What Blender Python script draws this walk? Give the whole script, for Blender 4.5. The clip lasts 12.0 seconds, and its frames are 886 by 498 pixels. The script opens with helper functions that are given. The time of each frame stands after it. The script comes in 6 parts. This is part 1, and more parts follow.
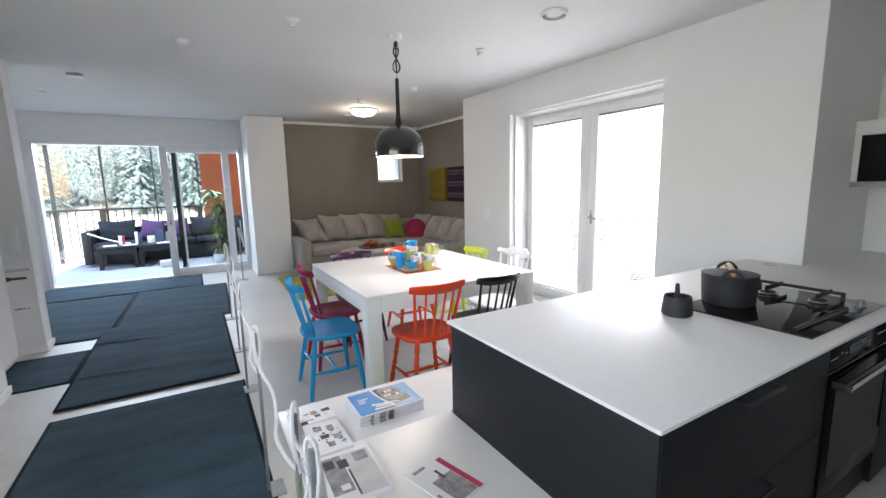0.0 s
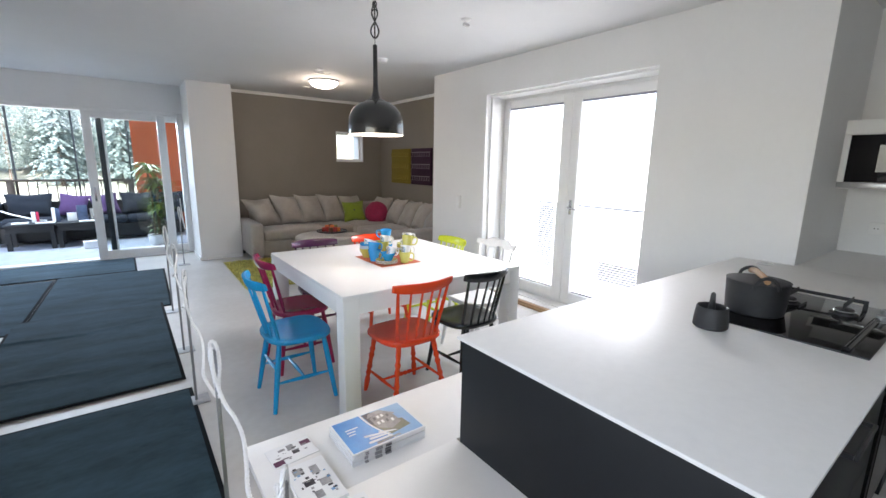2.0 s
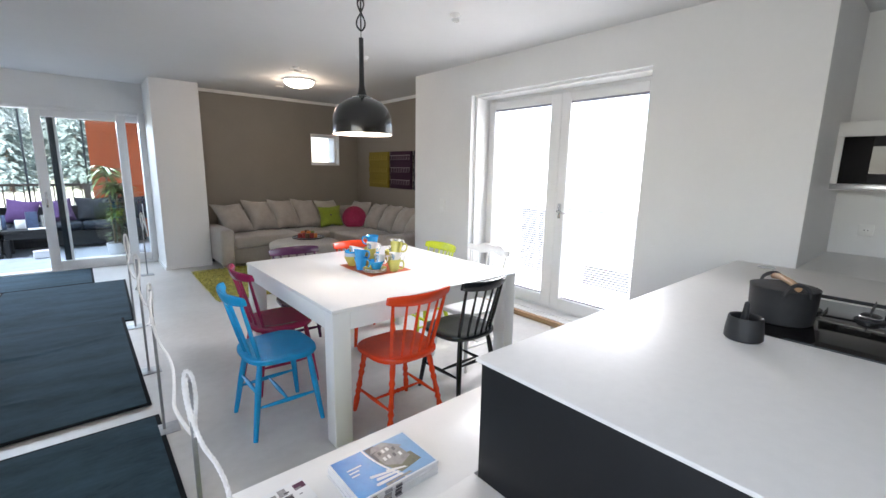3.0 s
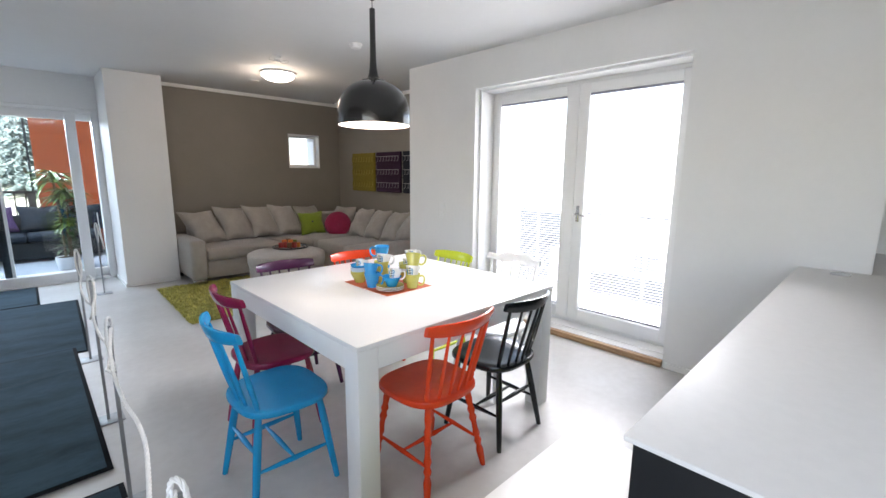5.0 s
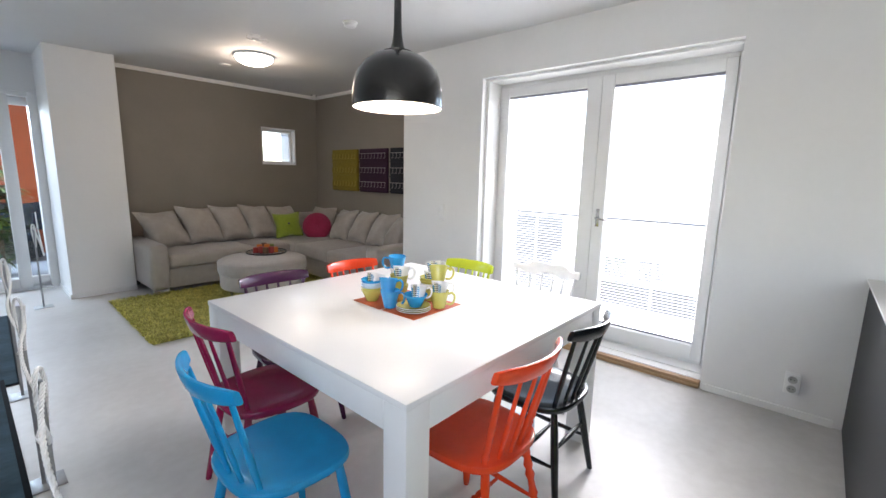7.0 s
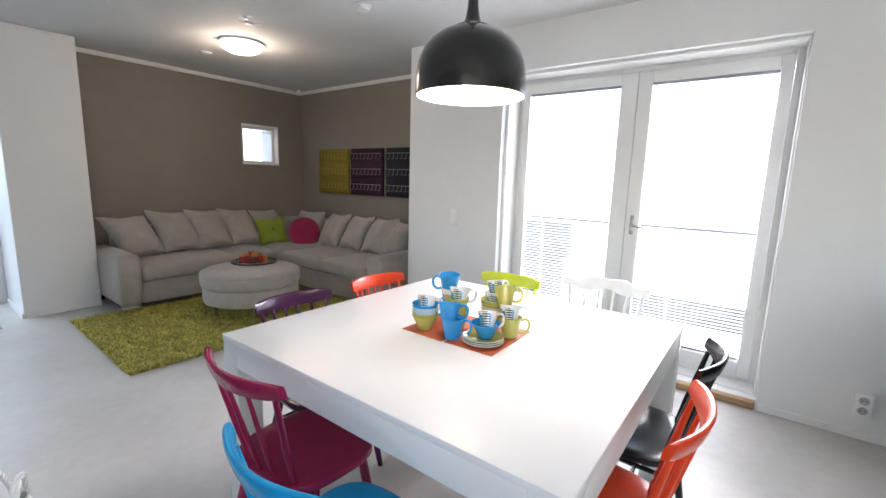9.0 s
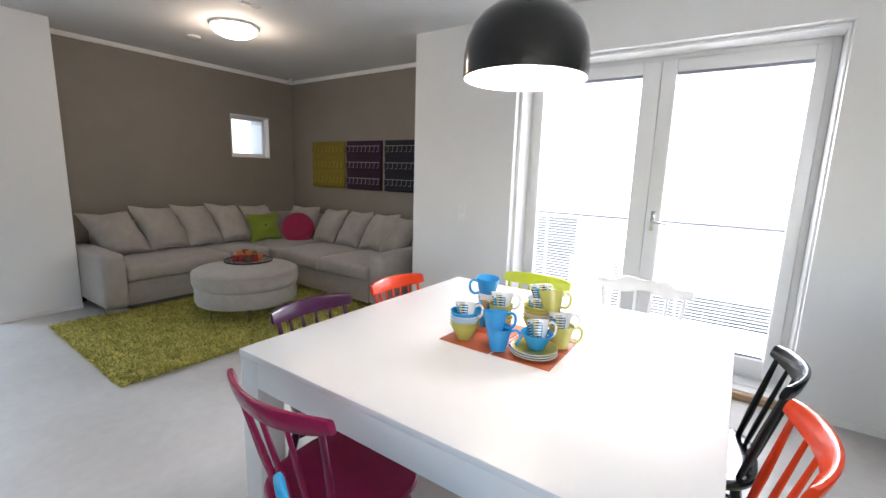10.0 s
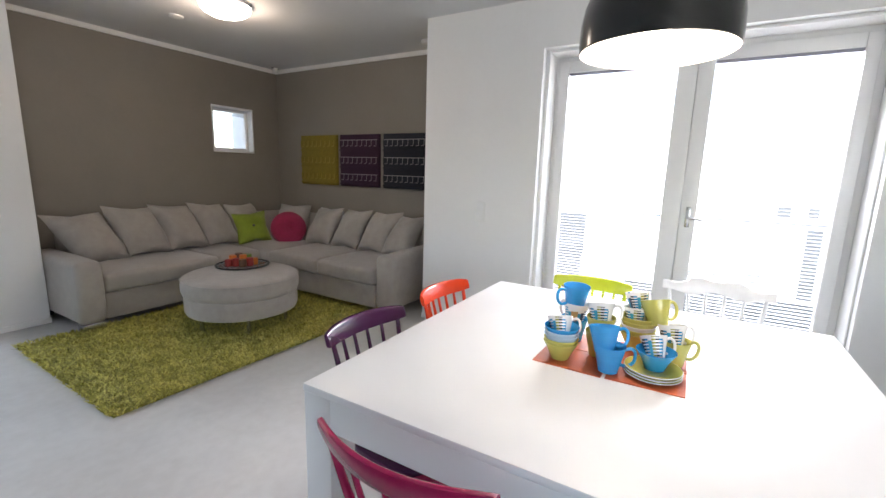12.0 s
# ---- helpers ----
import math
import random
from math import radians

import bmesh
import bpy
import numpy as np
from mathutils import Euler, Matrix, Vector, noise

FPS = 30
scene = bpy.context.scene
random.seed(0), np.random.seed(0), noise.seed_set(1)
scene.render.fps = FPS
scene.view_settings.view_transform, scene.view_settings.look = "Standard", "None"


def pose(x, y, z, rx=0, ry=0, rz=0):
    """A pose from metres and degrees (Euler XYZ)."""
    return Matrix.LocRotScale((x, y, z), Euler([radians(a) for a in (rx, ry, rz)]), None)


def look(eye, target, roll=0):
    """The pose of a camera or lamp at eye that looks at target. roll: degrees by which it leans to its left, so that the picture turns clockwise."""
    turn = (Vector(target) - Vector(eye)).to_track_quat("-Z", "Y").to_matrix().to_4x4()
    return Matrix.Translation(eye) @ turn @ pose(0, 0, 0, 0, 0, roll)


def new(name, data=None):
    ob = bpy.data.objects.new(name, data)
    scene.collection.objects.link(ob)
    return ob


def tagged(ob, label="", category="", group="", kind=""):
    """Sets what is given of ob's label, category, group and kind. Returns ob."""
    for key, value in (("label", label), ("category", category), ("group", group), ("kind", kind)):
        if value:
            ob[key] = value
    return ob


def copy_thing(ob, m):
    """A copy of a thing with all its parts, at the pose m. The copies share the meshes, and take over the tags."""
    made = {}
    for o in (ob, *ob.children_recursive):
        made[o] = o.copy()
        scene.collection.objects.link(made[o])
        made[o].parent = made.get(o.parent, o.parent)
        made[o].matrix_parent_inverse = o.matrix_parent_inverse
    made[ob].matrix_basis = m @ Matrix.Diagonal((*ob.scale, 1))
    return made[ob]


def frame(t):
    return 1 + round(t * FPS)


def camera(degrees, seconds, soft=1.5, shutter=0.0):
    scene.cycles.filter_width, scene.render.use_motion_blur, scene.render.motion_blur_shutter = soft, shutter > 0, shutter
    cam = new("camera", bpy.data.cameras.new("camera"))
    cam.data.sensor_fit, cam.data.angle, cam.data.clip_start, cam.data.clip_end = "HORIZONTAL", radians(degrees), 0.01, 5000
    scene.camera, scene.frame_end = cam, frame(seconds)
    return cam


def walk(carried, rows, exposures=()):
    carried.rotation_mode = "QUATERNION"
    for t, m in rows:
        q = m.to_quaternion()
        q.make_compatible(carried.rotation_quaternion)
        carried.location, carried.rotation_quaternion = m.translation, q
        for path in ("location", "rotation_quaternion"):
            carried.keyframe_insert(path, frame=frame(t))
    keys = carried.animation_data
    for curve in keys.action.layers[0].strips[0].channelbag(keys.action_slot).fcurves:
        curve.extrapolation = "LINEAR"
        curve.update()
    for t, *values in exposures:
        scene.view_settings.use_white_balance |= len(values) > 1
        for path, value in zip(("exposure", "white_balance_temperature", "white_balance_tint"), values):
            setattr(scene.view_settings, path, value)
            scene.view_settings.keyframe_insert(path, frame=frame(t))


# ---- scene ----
cam = camera(92.0, 12.0)
PATH = [
    (0, (0.226, -0.024, 1.422), (1.217, 1.686, 1.118), -1.2),
    (0.5, (0.23, 0.042, 1.436), (1.258, 1.725, 1.102), -0.9),
    (1, (0.243, 0.137, 1.421), (1.327, 1.779, 1.065), 0.1),
    (1.5, (0.222, 0.241, 1.428), (1.35, 1.849, 1.051), 0.7),
    (2, (0.21, 0.355, 1.439), (1.384, 1.927, 1.053), 1.0),
    (2.5, (0.2, 0.46, 1.438), (1.424, 1.995, 1.055), 1.0),
    (3, (0.217, 0.576, 1.419), (1.492, 2.074, 1.055), 1.0),
    (5, (0.267, 1.12, 1.38), (1.642, 2.531, 1.036), 0.5),
    (5.5, (0.285, 1.247, 1.386), (1.686, 2.63, 1.032), 0.6),
    (6, (0.295, 1.377, 1.374), (1.73, 2.725, 1.024), 0.9),
    (6.5, (0.313, 1.514, 1.368), (1.777, 2.833, 1.021), 1.1),
    (7, (0.35, 1.651, 1.35), (1.831, 2.952, 1.014), 1.3),
    (9, (0.347, 2.19, 1.347), (1.925, 3.375, 1.023), 1.7),
    (9.5, (0.349, 2.324, 1.338), (1.952, 3.473, 1.006), 1.7),
    (10, (0.361, 2.466, 1.34), (1.981, 3.586, 0.991), 1.8),
    (10.5, (0.36, 2.592, 1.326), (1.996, 3.685, 0.968), 1.8),
    (11, (0.359, 2.713, 1.326), (2.012, 3.777, 0.959), 1.7),
    (11.5, (0.352, 2.826, 1.317), (2.024, 3.861, 0.95), 1.7),
    (12, (0.352, 2.928, 1.316), (2.047, 3.926, 0.956), 1.6),
]
walk(cam, [(t, look(eye, target, roll)) for t, eye, target, roll in PATH], exposures=[(0, 2.75, 6620, 17), (12, 2.75, 6620, 17)])

# ---- world, sun, lamps ----
world = bpy.data.worlds.new("sky")
scene.world = world
world.use_nodes = True
wn = world.node_tree.nodes
sky = wn.new("ShaderNodeTexSky")
sky.sky_type, sky.sun_disc = "NISHITA", False
sky.sun_elevation, sky.sun_rotation = radians(40), radians(194)
wn["Background"].inputs["Strength"].default_value = 0.15
world.node_tree.links.new(sky.outputs[0], wn["Background"].inputs["Color"])


def lamp(name, kind, energy, m, color=(1, 1, 1), size=None, size_y=None, angle=None, radius=None):
    d = bpy.data.lights.new(name, kind)
    d.energy, d.color = energy, color
    if size:
        d.shape, d.size, d.size_y = "RECTANGLE", size, size_y or size
    if angle:
        d.angle = radians(angle)
    if radius:
        d.shadow_soft_size = radius
    ob = new(name, d)
    ob.matrix_world = m
    return ob


# sun from behind the house, towards the wooded slope
lamp("sun", "SUN", 5.0, look((0, 0, 10), (2.8, 11.5, 0)), (1, 0.95, 0.88), angle=0.5)
# sky light falling in through the glazed doors, above their heads
lamp("door_skylight", "AREA", 240, look((5.95, 3.6, 3.4), (3.1, 2.7, 1.0)), (0.96, 0.98, 1), 4.2, 1.8)
lamp("balcony_skylight", "AREA", 54, look((-0.5, 9.7, 2.45), (-0.2, 7.0, 0.3)), (0.66, 0.84, 1), 2.6, 0.9)
# added fill for the kitchen side, set outside the unseen west opening
lamp("kitchen_side_fill", "AREA", 4.0, look((-1.42, 0.2, 1.55), (1.0, 0.3, 1.0)), (1, 0.96, 0.9), 3.7, 1.1)
lamp("pendant_bulb", "POINT", 3, pose(1.646, 3.068, 1.70), (1, 0.9, 0.76), radius=0.05)
lamp("ceiling_bulb", "POINT", 1.4, pose(2.52, 6.19, 2.36), (1, 0.8, 0.58), radius=0.08)


# ---- materials ----
def material(name, color, rough=0.5, metal=0.0, var=0.0, scale=8.0, bump=0.0, bump_scale=200.0, color2=None,
             coat=0.0, emit=0.0, spec=None, stretch=None, rnd=0.0, sheen=0.0, detail=5.0, rough_var=0.0):
    m = bpy.data.materials.new(name)
    m.use_nodes = True
    nt = m.node_tree
    n, l = nt.nodes, nt.links
    b = n["Principled BSDF"]
    b.inputs["Base Color"].default_value = (*color, 1)
    b.inputs["Roughness"].default_value = rough
    b.inputs["Metallic"].default_value = metal
    b.inputs["Coat Weight"].default_value = coat
    b.inputs["Coat Roughness"].default_value = 0.08
    b.inputs["Sheen Weight"].default_value = sheen
    if spec is not None:
        b.inputs["Specular IOR Level"].default_value = spec
    if emit:
        b.inputs["Emission Color"].default_value = (*color, 1)
        b.inputs["Emission Strength"].default_value = emit
    tc = n.new("ShaderNodeTexCoord")
    mp = n.new("ShaderNodeMapping")
    l.new(tc.outputs["Object"], mp.inputs["Vector"])
    if stretch:
        mp.inputs["Scale"].default_value = stretch
    last = None
    if var or color2:
        nz = n.new("ShaderNodeTexNoise")
        nz.inputs["Scale"].default_value, nz.inputs["Detail"].default_value = scale, detail
        l.new(mp.outputs[0], nz.inputs["Vector"])
        fine = n.new("ShaderNodeTexNoise")
        fine.inputs["Scale"].default_value, fine.inputs["Detail"].default_value = scale * 11, 3
        l.new(mp.outputs[0], fine.inputs["Vector"])
        both = n.new("ShaderNodeMix")
        both.inputs["Factor"].default_value = 0.3
        l.new(nz.outputs["Fac"], both.inputs["A"])
        l.new(fine.outputs["Fac"], both.inputs["B"])
        ramp = n.new("ShaderNodeValToRGB")
        c2 = color2 or tuple(c * (1 - var) for c in color)
        ramp.color_ramp.elements[0].color, ramp.color_ramp.elements[1].color = (*c2, 1), (*color, 1)
        ramp.color_ramp.elements[0].position, ramp.color_ramp.elements[1].position = 0.36, 0.62
        l.new(both.outputs["Result"], ramp.inputs["Fac"])
        last = ramp.outputs["Color"]
        if rough_var:
            rr = n.new("ShaderNodeMapRange")
            rr.inputs["To Min"].default_value, rr.inputs["To Max"].default_value = rough - rough_var, rough + rough_var
            l.new(both.outputs["Result"], rr.inputs["Value"])
            l.new(rr.outputs[0], b.inputs["Roughness"])
    if rnd:
        info, hsv, mr = n.new("ShaderNodeNewGeometry"), n.new("ShaderNodeHueSaturation"), n.new("ShaderNodeMapRange")
        mr.inputs["To Min"].default_value, mr.inputs["To Max"].default_value = 1 - rnd, 1 + rnd
        l.new(info.outputs["Random Per Island"], mr.inputs["Value"])
        l.new(mr.outputs[0], hsv.inputs["Value"])
        if last:
            l.new(last, hsv.inputs["Color"])
        else:
            hsv.inputs["Color"].default_value = (*color, 1)
        last = hsv.outputs["Color"]
    if last:
        l.new(last, b.inputs["Base Color"])
    if bump:
        bz, bp = n.new("ShaderNodeTexNoise"), n.new("ShaderNodeBump")
        bz.inputs["Scale"].default_value, bz.inputs["Detail"].default_value = bump_scale, 4
        bp.inputs["Strength"].default_value, bp.inputs["Distance"].default_value = bump, 0.004
        l.new(mp.outputs[0], bz.inputs["Vector"])
        l.new(bz.outputs["Fac"], bp.inputs["Height"])
        l.new(bp.outputs[0], b.inputs["Normal"])
    return m


WALL = material("white_wall_paint", (0.77, 0.768, 0.765), 0.6, var=0.03, scale=2.5, bump=0.18, bump_scale=160)
CEIL = material("ceiling_paint", (0.7, 0.705, 0.71), 0.75, var=0.03, scale=1.5, bump=0.15, bump_scale=120)
TAUPE = material("taupe_wall_paint", (0.235, 0.211, 0.182), 0.6, var=0.06, scale=3, bump=0.2, bump_scale=150)
FLOOR = material("grey_floor", (0.565, 0.553, 0.533), 0.4, color2=(0.475, 0.46, 0.44), scale=1.6, bump=0.04, bump_scale=60, rough_var=0.07, spec=0.34)
TRIM = material("white_trim", (0.8, 0.8, 0.79), 0.35, var=0.03, scale=20)
PVC = material("white_door_frame", (0.8, 0.8, 0.8), 0.3, var=0.02, scale=15)
TABLE = material("white_table_lacquer", (0.74, 0.74, 0.73), 0.32, var=0.015, scale=6, spec=0.3)
STONE = material("white_worktop", (0.79, 0.778, 0.757), 0.42, var=0.03, scale=30, spec=0.2, rough_var=0.05)
DARK = material("dark_laminate", (0.009, 0.010, 0.0115), 0.5, var=0.12, scale=9, spec=0.3, bump=0.06, bump_scale=500)
LOWTOP = material("cream_table_top", (0.8, 0.78, 0.74), 0.3, var=0.03, scale=8)
LIME_PANEL = material("lime_panel", (0.42, 0.5, 0.07), 0.4, var=0.05, scale=8)
BLACKGLASS = material("black_glass", (0.006, 0.006, 0.007), 0.06, var=0.2, scale=10, spec=0.35)
OVENGLASS = material("black_oven_glass", (0.004, 0.004, 0.004), 0.12, var=0.2, scale=10, spec=0.06)
BLACKMETAL = material("black_metal", (0.02, 0.02, 0.022), 0.4, var=0.2, scale=40)
IRON = material("cast_iron", (0.022, 0.023, 0.025), 0.55, var=0.2, scale=30, bump=0.2, bump_scale=400)
ENAMEL = material("black_lamp_enamel", (0.012, 0.012, 0.013), 0.22, var=0.2, scale=20, coat=0.5)
LAMPIN = material("white_lamp_inside", (0.85, 0.83, 0.8), 0.5, var=0.02, scale=20)
CHROME = material("steel", (0.62, 0.62, 0.63), 0.25, 1.0, var=0.1, scale=40)
GREYSTEEL = material("grey_steel", (0.36, 0.37, 0.38), 0.45, 0.6, var=0.15, scale=25)
WOOD = material("oak", (0.45, 0.28, 0.15), 0.45, var=0.35, scale=9, stretch=(1, 0.08, 1), bump=0.1, bump_scale=80)
HANDLEWOOD = material("beech_handle", (0.42, 0.24, 0.12), 0.5, var=0.3, scale=20, stretch=(0.2, 1, 1))
SOFA = material("sofa_fabric", (0.37, 0.335, 0.3), 0.9, var=0.12, scale=14, bump=0.35, bump_scale=900, sheen=0.3)
LIMEF = material("lime_felt", (0.2, 0.265, 0.02), 0.95, var=0.15, scale=30, bump=0.4, bump_scale=600, sheen=0.3)
MAGF = material("magenta_felt", (0.3, 0.014, 0.06), 0.95, var=0.2, scale=30, bump=0.4, bump_scale=600, sheen=0.3)
MUSTARD = material("mustard_felt", (0.23, 0.172, 0.02), 0.95, var=0.15, scale=25, bump=0.4, bump_scale=500)
PLUMF = material("plum_felt", (0.04, 0.014, 0.036), 0.95, var=0.15, scale=25, bump=0.4, bump_scale=500)
NAVYF = material("navy_felt", (0.018, 0.02, 0.03), 0.95, var=0.15, scale=25, bump=0.4, bump_scale=500)
MUSTARDCORD = material("mustard_cord", (0.42, 0.34, 0.08), 0.8, var=0.1, scale=60)
THREAD = material("white_cord", (0.42, 0.4, 0.4), 0.8, var=0.1, scale=60)
RUGM = material("green_shag", (0.6, 0.55, 0.14), 0.85, color2=(0.36, 0.33, 0.06), scale=14, rnd=0.5)
RUGBASE = material("green_rug_backing", (0.3, 0.29, 0.05), 0.95, var=0.3, scale=60)
MATM = material("blue_grey_mat", (0.034, 0.071, 0.099), 0.9, color2=(0.016, 0.037, 0.052), scale=2.6, stretch=(0.6, 1.8, 1), bump=0.7, bump_scale=300, spec=0.25)
MATE = material("mat_rubber_edge", (0.012, 0.014, 0.017), 0.85, var=0.2, scale=40, spec=0.08)
BALC = material("balcony_carpet", (0.3, 0.33, 0.38), 0.9, var=0.15, scale=6, bump=0.3, bump_scale=300)
ROPE = material("white_rope", (0.84, 0.84, 0.82), 0.8, var=0.08, scale=50, bump=0.6, bump_scale=260)
PAPER = material("white_paper", (0.78, 0.78, 0.77), 0.5, var=0.03, scale=20)
PRINTGREY = material("grey_print", (0.35, 0.34, 0.34), 0.4, var=0.5, scale=40)
PRINTDARK = material("dark_print", (0.05, 0.045, 0.05), 0.4, var=0.2, scale=40)
PRINTBLUE = material("blue_print", (0.03, 0.2, 0.5), 0.3, color2=(0.07, 0.3, 0.62), scale=6)
PRINTSKY = material("sky_print", (0.22, 0.4, 0.62), 0.3, var=0.2, scale=8)
PRINTPLUM = material("plum_print", (0.1, 0.02, 0.06), 0.35, var=0.1, scale=30)
PRINTSTONE = material("stone_print", (0.3, 0.29, 0.27), 0.35, var=0.45, scale=60)
PRINTRED = material("red_print", (0.5, 0.03, 0.08), 0.35, var=0.1, scale=30)
SLAT = material("blind_slat", (0.8, 0.8, 0.8), 0.4, var=0.03, scale=20)
HEADRAIL = material("blind_headrail", (0.3, 0.3, 0.36), 0.4, var=0.05, scale=20)
ORANGEW = material("orange_render", (0.42, 0.085, 0.025), 0.8, var=0.12, scale=4, bump=0.3, bump_scale=90)
SLATEBOOK = material("slate_book_cover", (0.05, 0.08, 0.15), 0.4, var=0.3, scale=20)
RATTAN = material("black_rattan", (0.009, 0.0095, 0.011), 0.6, var=0.3, scale=50, bump=0.6, bump_scale=110)
NAVYC = material("navy_cushion", (0.008, 0.014, 0.025), 0.9, var=0.15, scale=20, bump=0.3, bump_scale=600)
PURPC = material("purple_cushion", (0.075, 0.035, 0.12), 0.85, var=0.15, scale=20, bump=0.3, bump_scale=600)
RAILW = material("brown_railing", (0.055, 0.042, 0.035), 0.6, var=0.3, scale=20)
LEAF = material("palm_leaf", (0.17, 0.26, 0.06), 0.35, color2=(0.08, 0.15, 0.03), scale=12, rnd=0.3)
LEAF2 = material("ficus_leaf", (0.06, 0.115, 0.03), 0.4, color2=(0.035, 0.075, 0.02), scale=12, rnd=0.3)
STEM = material("plant_stem", (0.16, 0.11, 0.06), 0.8, var=0.3, scale=40)
POTM = material("white_planter", (0.75, 0.76, 0.78), 0.4, var=0.05, scale=20)
SOIL = material("soil", (0.05, 0.035, 0.025), 0.95, var=0.4, scale=60)
GRASS = material("meadow", (0.34, 0.36, 0.31), 0.9, color2=(0.28, 0.31, 0.25), scale=0.4, bump=0.5, bump_scale=20)
# distance haze is mixed into both tree colours: paler and bluer than real foliage
SPRUCE = material("hazed_spruce_needles", (0.18, 0.24, 0.245), 0.8, color2=(0.13, 0.19, 0.19), scale=1.5, rnd=0.2)
BIRCH = material("hazed_birch_leaves", (0.24, 0.3, 0.285), 0.8, color2=(0.19, 0.25, 0.235), scale=1.5, rnd=0.2)
for m in (SPRUCE, BIRCH):
    # light passes through the leaves
    n, l = m.node_tree.nodes, m.node_tree.links
    bsdf, thru, mix = n["Principled BSDF"], n.new("ShaderNodeBsdfTranslucent"), n.new("ShaderNodeMixShader")
    l.new(bsdf.inputs["Base Color"].links[0].from_socket, thru.inputs["Color"])
    mix.inputs[0].default_value = 0.45
    l.new(bsdf.outputs[0], mix.inputs[1])
    l.new(thru.outputs[0], mix.inputs[2])
    l.new(mix.outputs[0], n["Material Output"].inputs["Surface"])
BARK = material("bark", (0.1, 0.075, 0.055), 0.9, var=0.3, scale=10)
FACADE = material("pale_render", (0.78, 0.77, 0.74), 0.8, var=0.05, scale=1.5, bump=0.2, bump_scale=40)
DECK = material("pale_deck", (0.29, 0.305, 0.325), 0.7, var=0.12, scale=6, stretch=(1, 0.1, 1))
INFILL = material("railing_infill", (0.085, 0.1, 0.112), 0.5, var=0.1, scale=6)
HANDRAIL = material("handrail_steel", (0.075, 0.085, 0.1), 0.5, var=0.1, scale=20)
ALU = material("balcony_frame", (0.03, 0.04, 0.05), 0.4, 0.3, var=0.1, scale=20)
LAMPGLASS = material("opal_glass", (1.0, 0.93, 0.82), 0.3, emit=2.0)
BULB = material("glowing_bulb", (1.0, 0.9, 0.75), 0.3, emit=6.0)
CABLE = material("black_cable", (0.02, 0.02, 0.02), 0.6, var=0.1, scale=40)
CLEARFILM = material("plastic_terminal", (0.75, 0.75, 0.73), 0.25, var=0.1, scale=40)
CERBLUE = material("blue_ceramic", (0.02, 0.32, 0.68), 0.2, var=0.05, scale=20, coat=0.4)
CERLIME = material("lime_ceramic", (0.56, 0.53, 0.13), 0.2, var=0.05, scale=20, coat=0.4)
CERWHITE = material("white_ceramic", (0.78, 0.78, 0.76), 0.2, var=0.03, scale=20, coat=0.4)
# white ware with a blue reflection put into its base colour
CERTINTED = material("reflection_tinted_ceramic", (0.5, 0.66, 0.78), 0.2, var=0.03, scale=20, coat=0.4)
PLACEMAT = material("orange_placemat", (0.5, 0.1, 0.03), 0.6, var=0.12, scale=30, bump=0.3, bump_scale=500)
CANDLES = [material("orange_wax", (0.62, 0.16, 0.02), 0.5, var=0.1, scale=30), material("red_wax", (0.3, 0.02, 0.015), 0.5, var=0.1, scale=30),
           material("green_wax", (0.12, 0.2, 0.03), 0.5, var=0.1, scale=30), material("brown_wax", (0.12, 0.05, 0.02), 0.5, var=0.1, scale=30)]


def paint(name, c):
    return material(name, c, 0.26, var=0.08, scale=25, coat=0.2, spec=0.38, bump=0.02, bump_scale=120)


BLUEP = paint("blue_chair_paint", (0.0, 0.28, 0.58))
MAGP = paint("magenta_chair_paint", (0.27, 0.01, 0.06))
ORANGEP = paint("orange_red_chair_paint", (0.74, 0.055, 0.012))
BLACKP = paint("black_chair_paint", (0.008, 0.011, 0.014))
PURPLEP = paint("dark_purple_chair_paint", (0.06, 0.012, 0.05))
YELP = paint("lime_chair_paint", (0.52, 0.6, 0.03))
WHITEP = paint("white_chair_paint", (0.8, 0.8, 0.79))


def glass_material():
    m = bpy.data.materials.new("clear_glass")
    m.use_nodes = True
    n, l = m.node_tree.nodes, m.node_tree.links
    t, g, mix, lw = (n.new("ShaderNodeBsdfTransparent"), n.new("ShaderNodeBsdfGlossy"), n.new("ShaderNodeMixShader"), n.new("ShaderNodeLayerWeight"))
    t.inputs["Color"].default_value = (0.97, 0.98, 0.975, 1)
    g.inputs["Roughness"].default_value = 0.02
    lw.inputs["Blend"].default_value = 0.5
    pw, ma = n.new("ShaderNodeMath"), n.new("ShaderNodeMath")
    pw.operation, pw.inputs[1].default_value = "POWER", 5
    ma.operation, ma.inputs[1].default_value, ma.inputs[2].default_value = "MULTIPLY_ADD", 0.9, 0.035
    l.new(lw.outputs["Facing"], pw.inputs[0])
    l.new(pw.outputs[0], ma.inputs[0])
    l.new(ma.outputs[0], mix.inputs[0])
    l.new(t.outputs[0], mix.inputs[1])
    l.new(g.outputs[0], mix.inputs[2])
    l.new(mix.outputs[0], n["Material Output"].inputs["Surface"])
    return m


GLASS = glass_material()


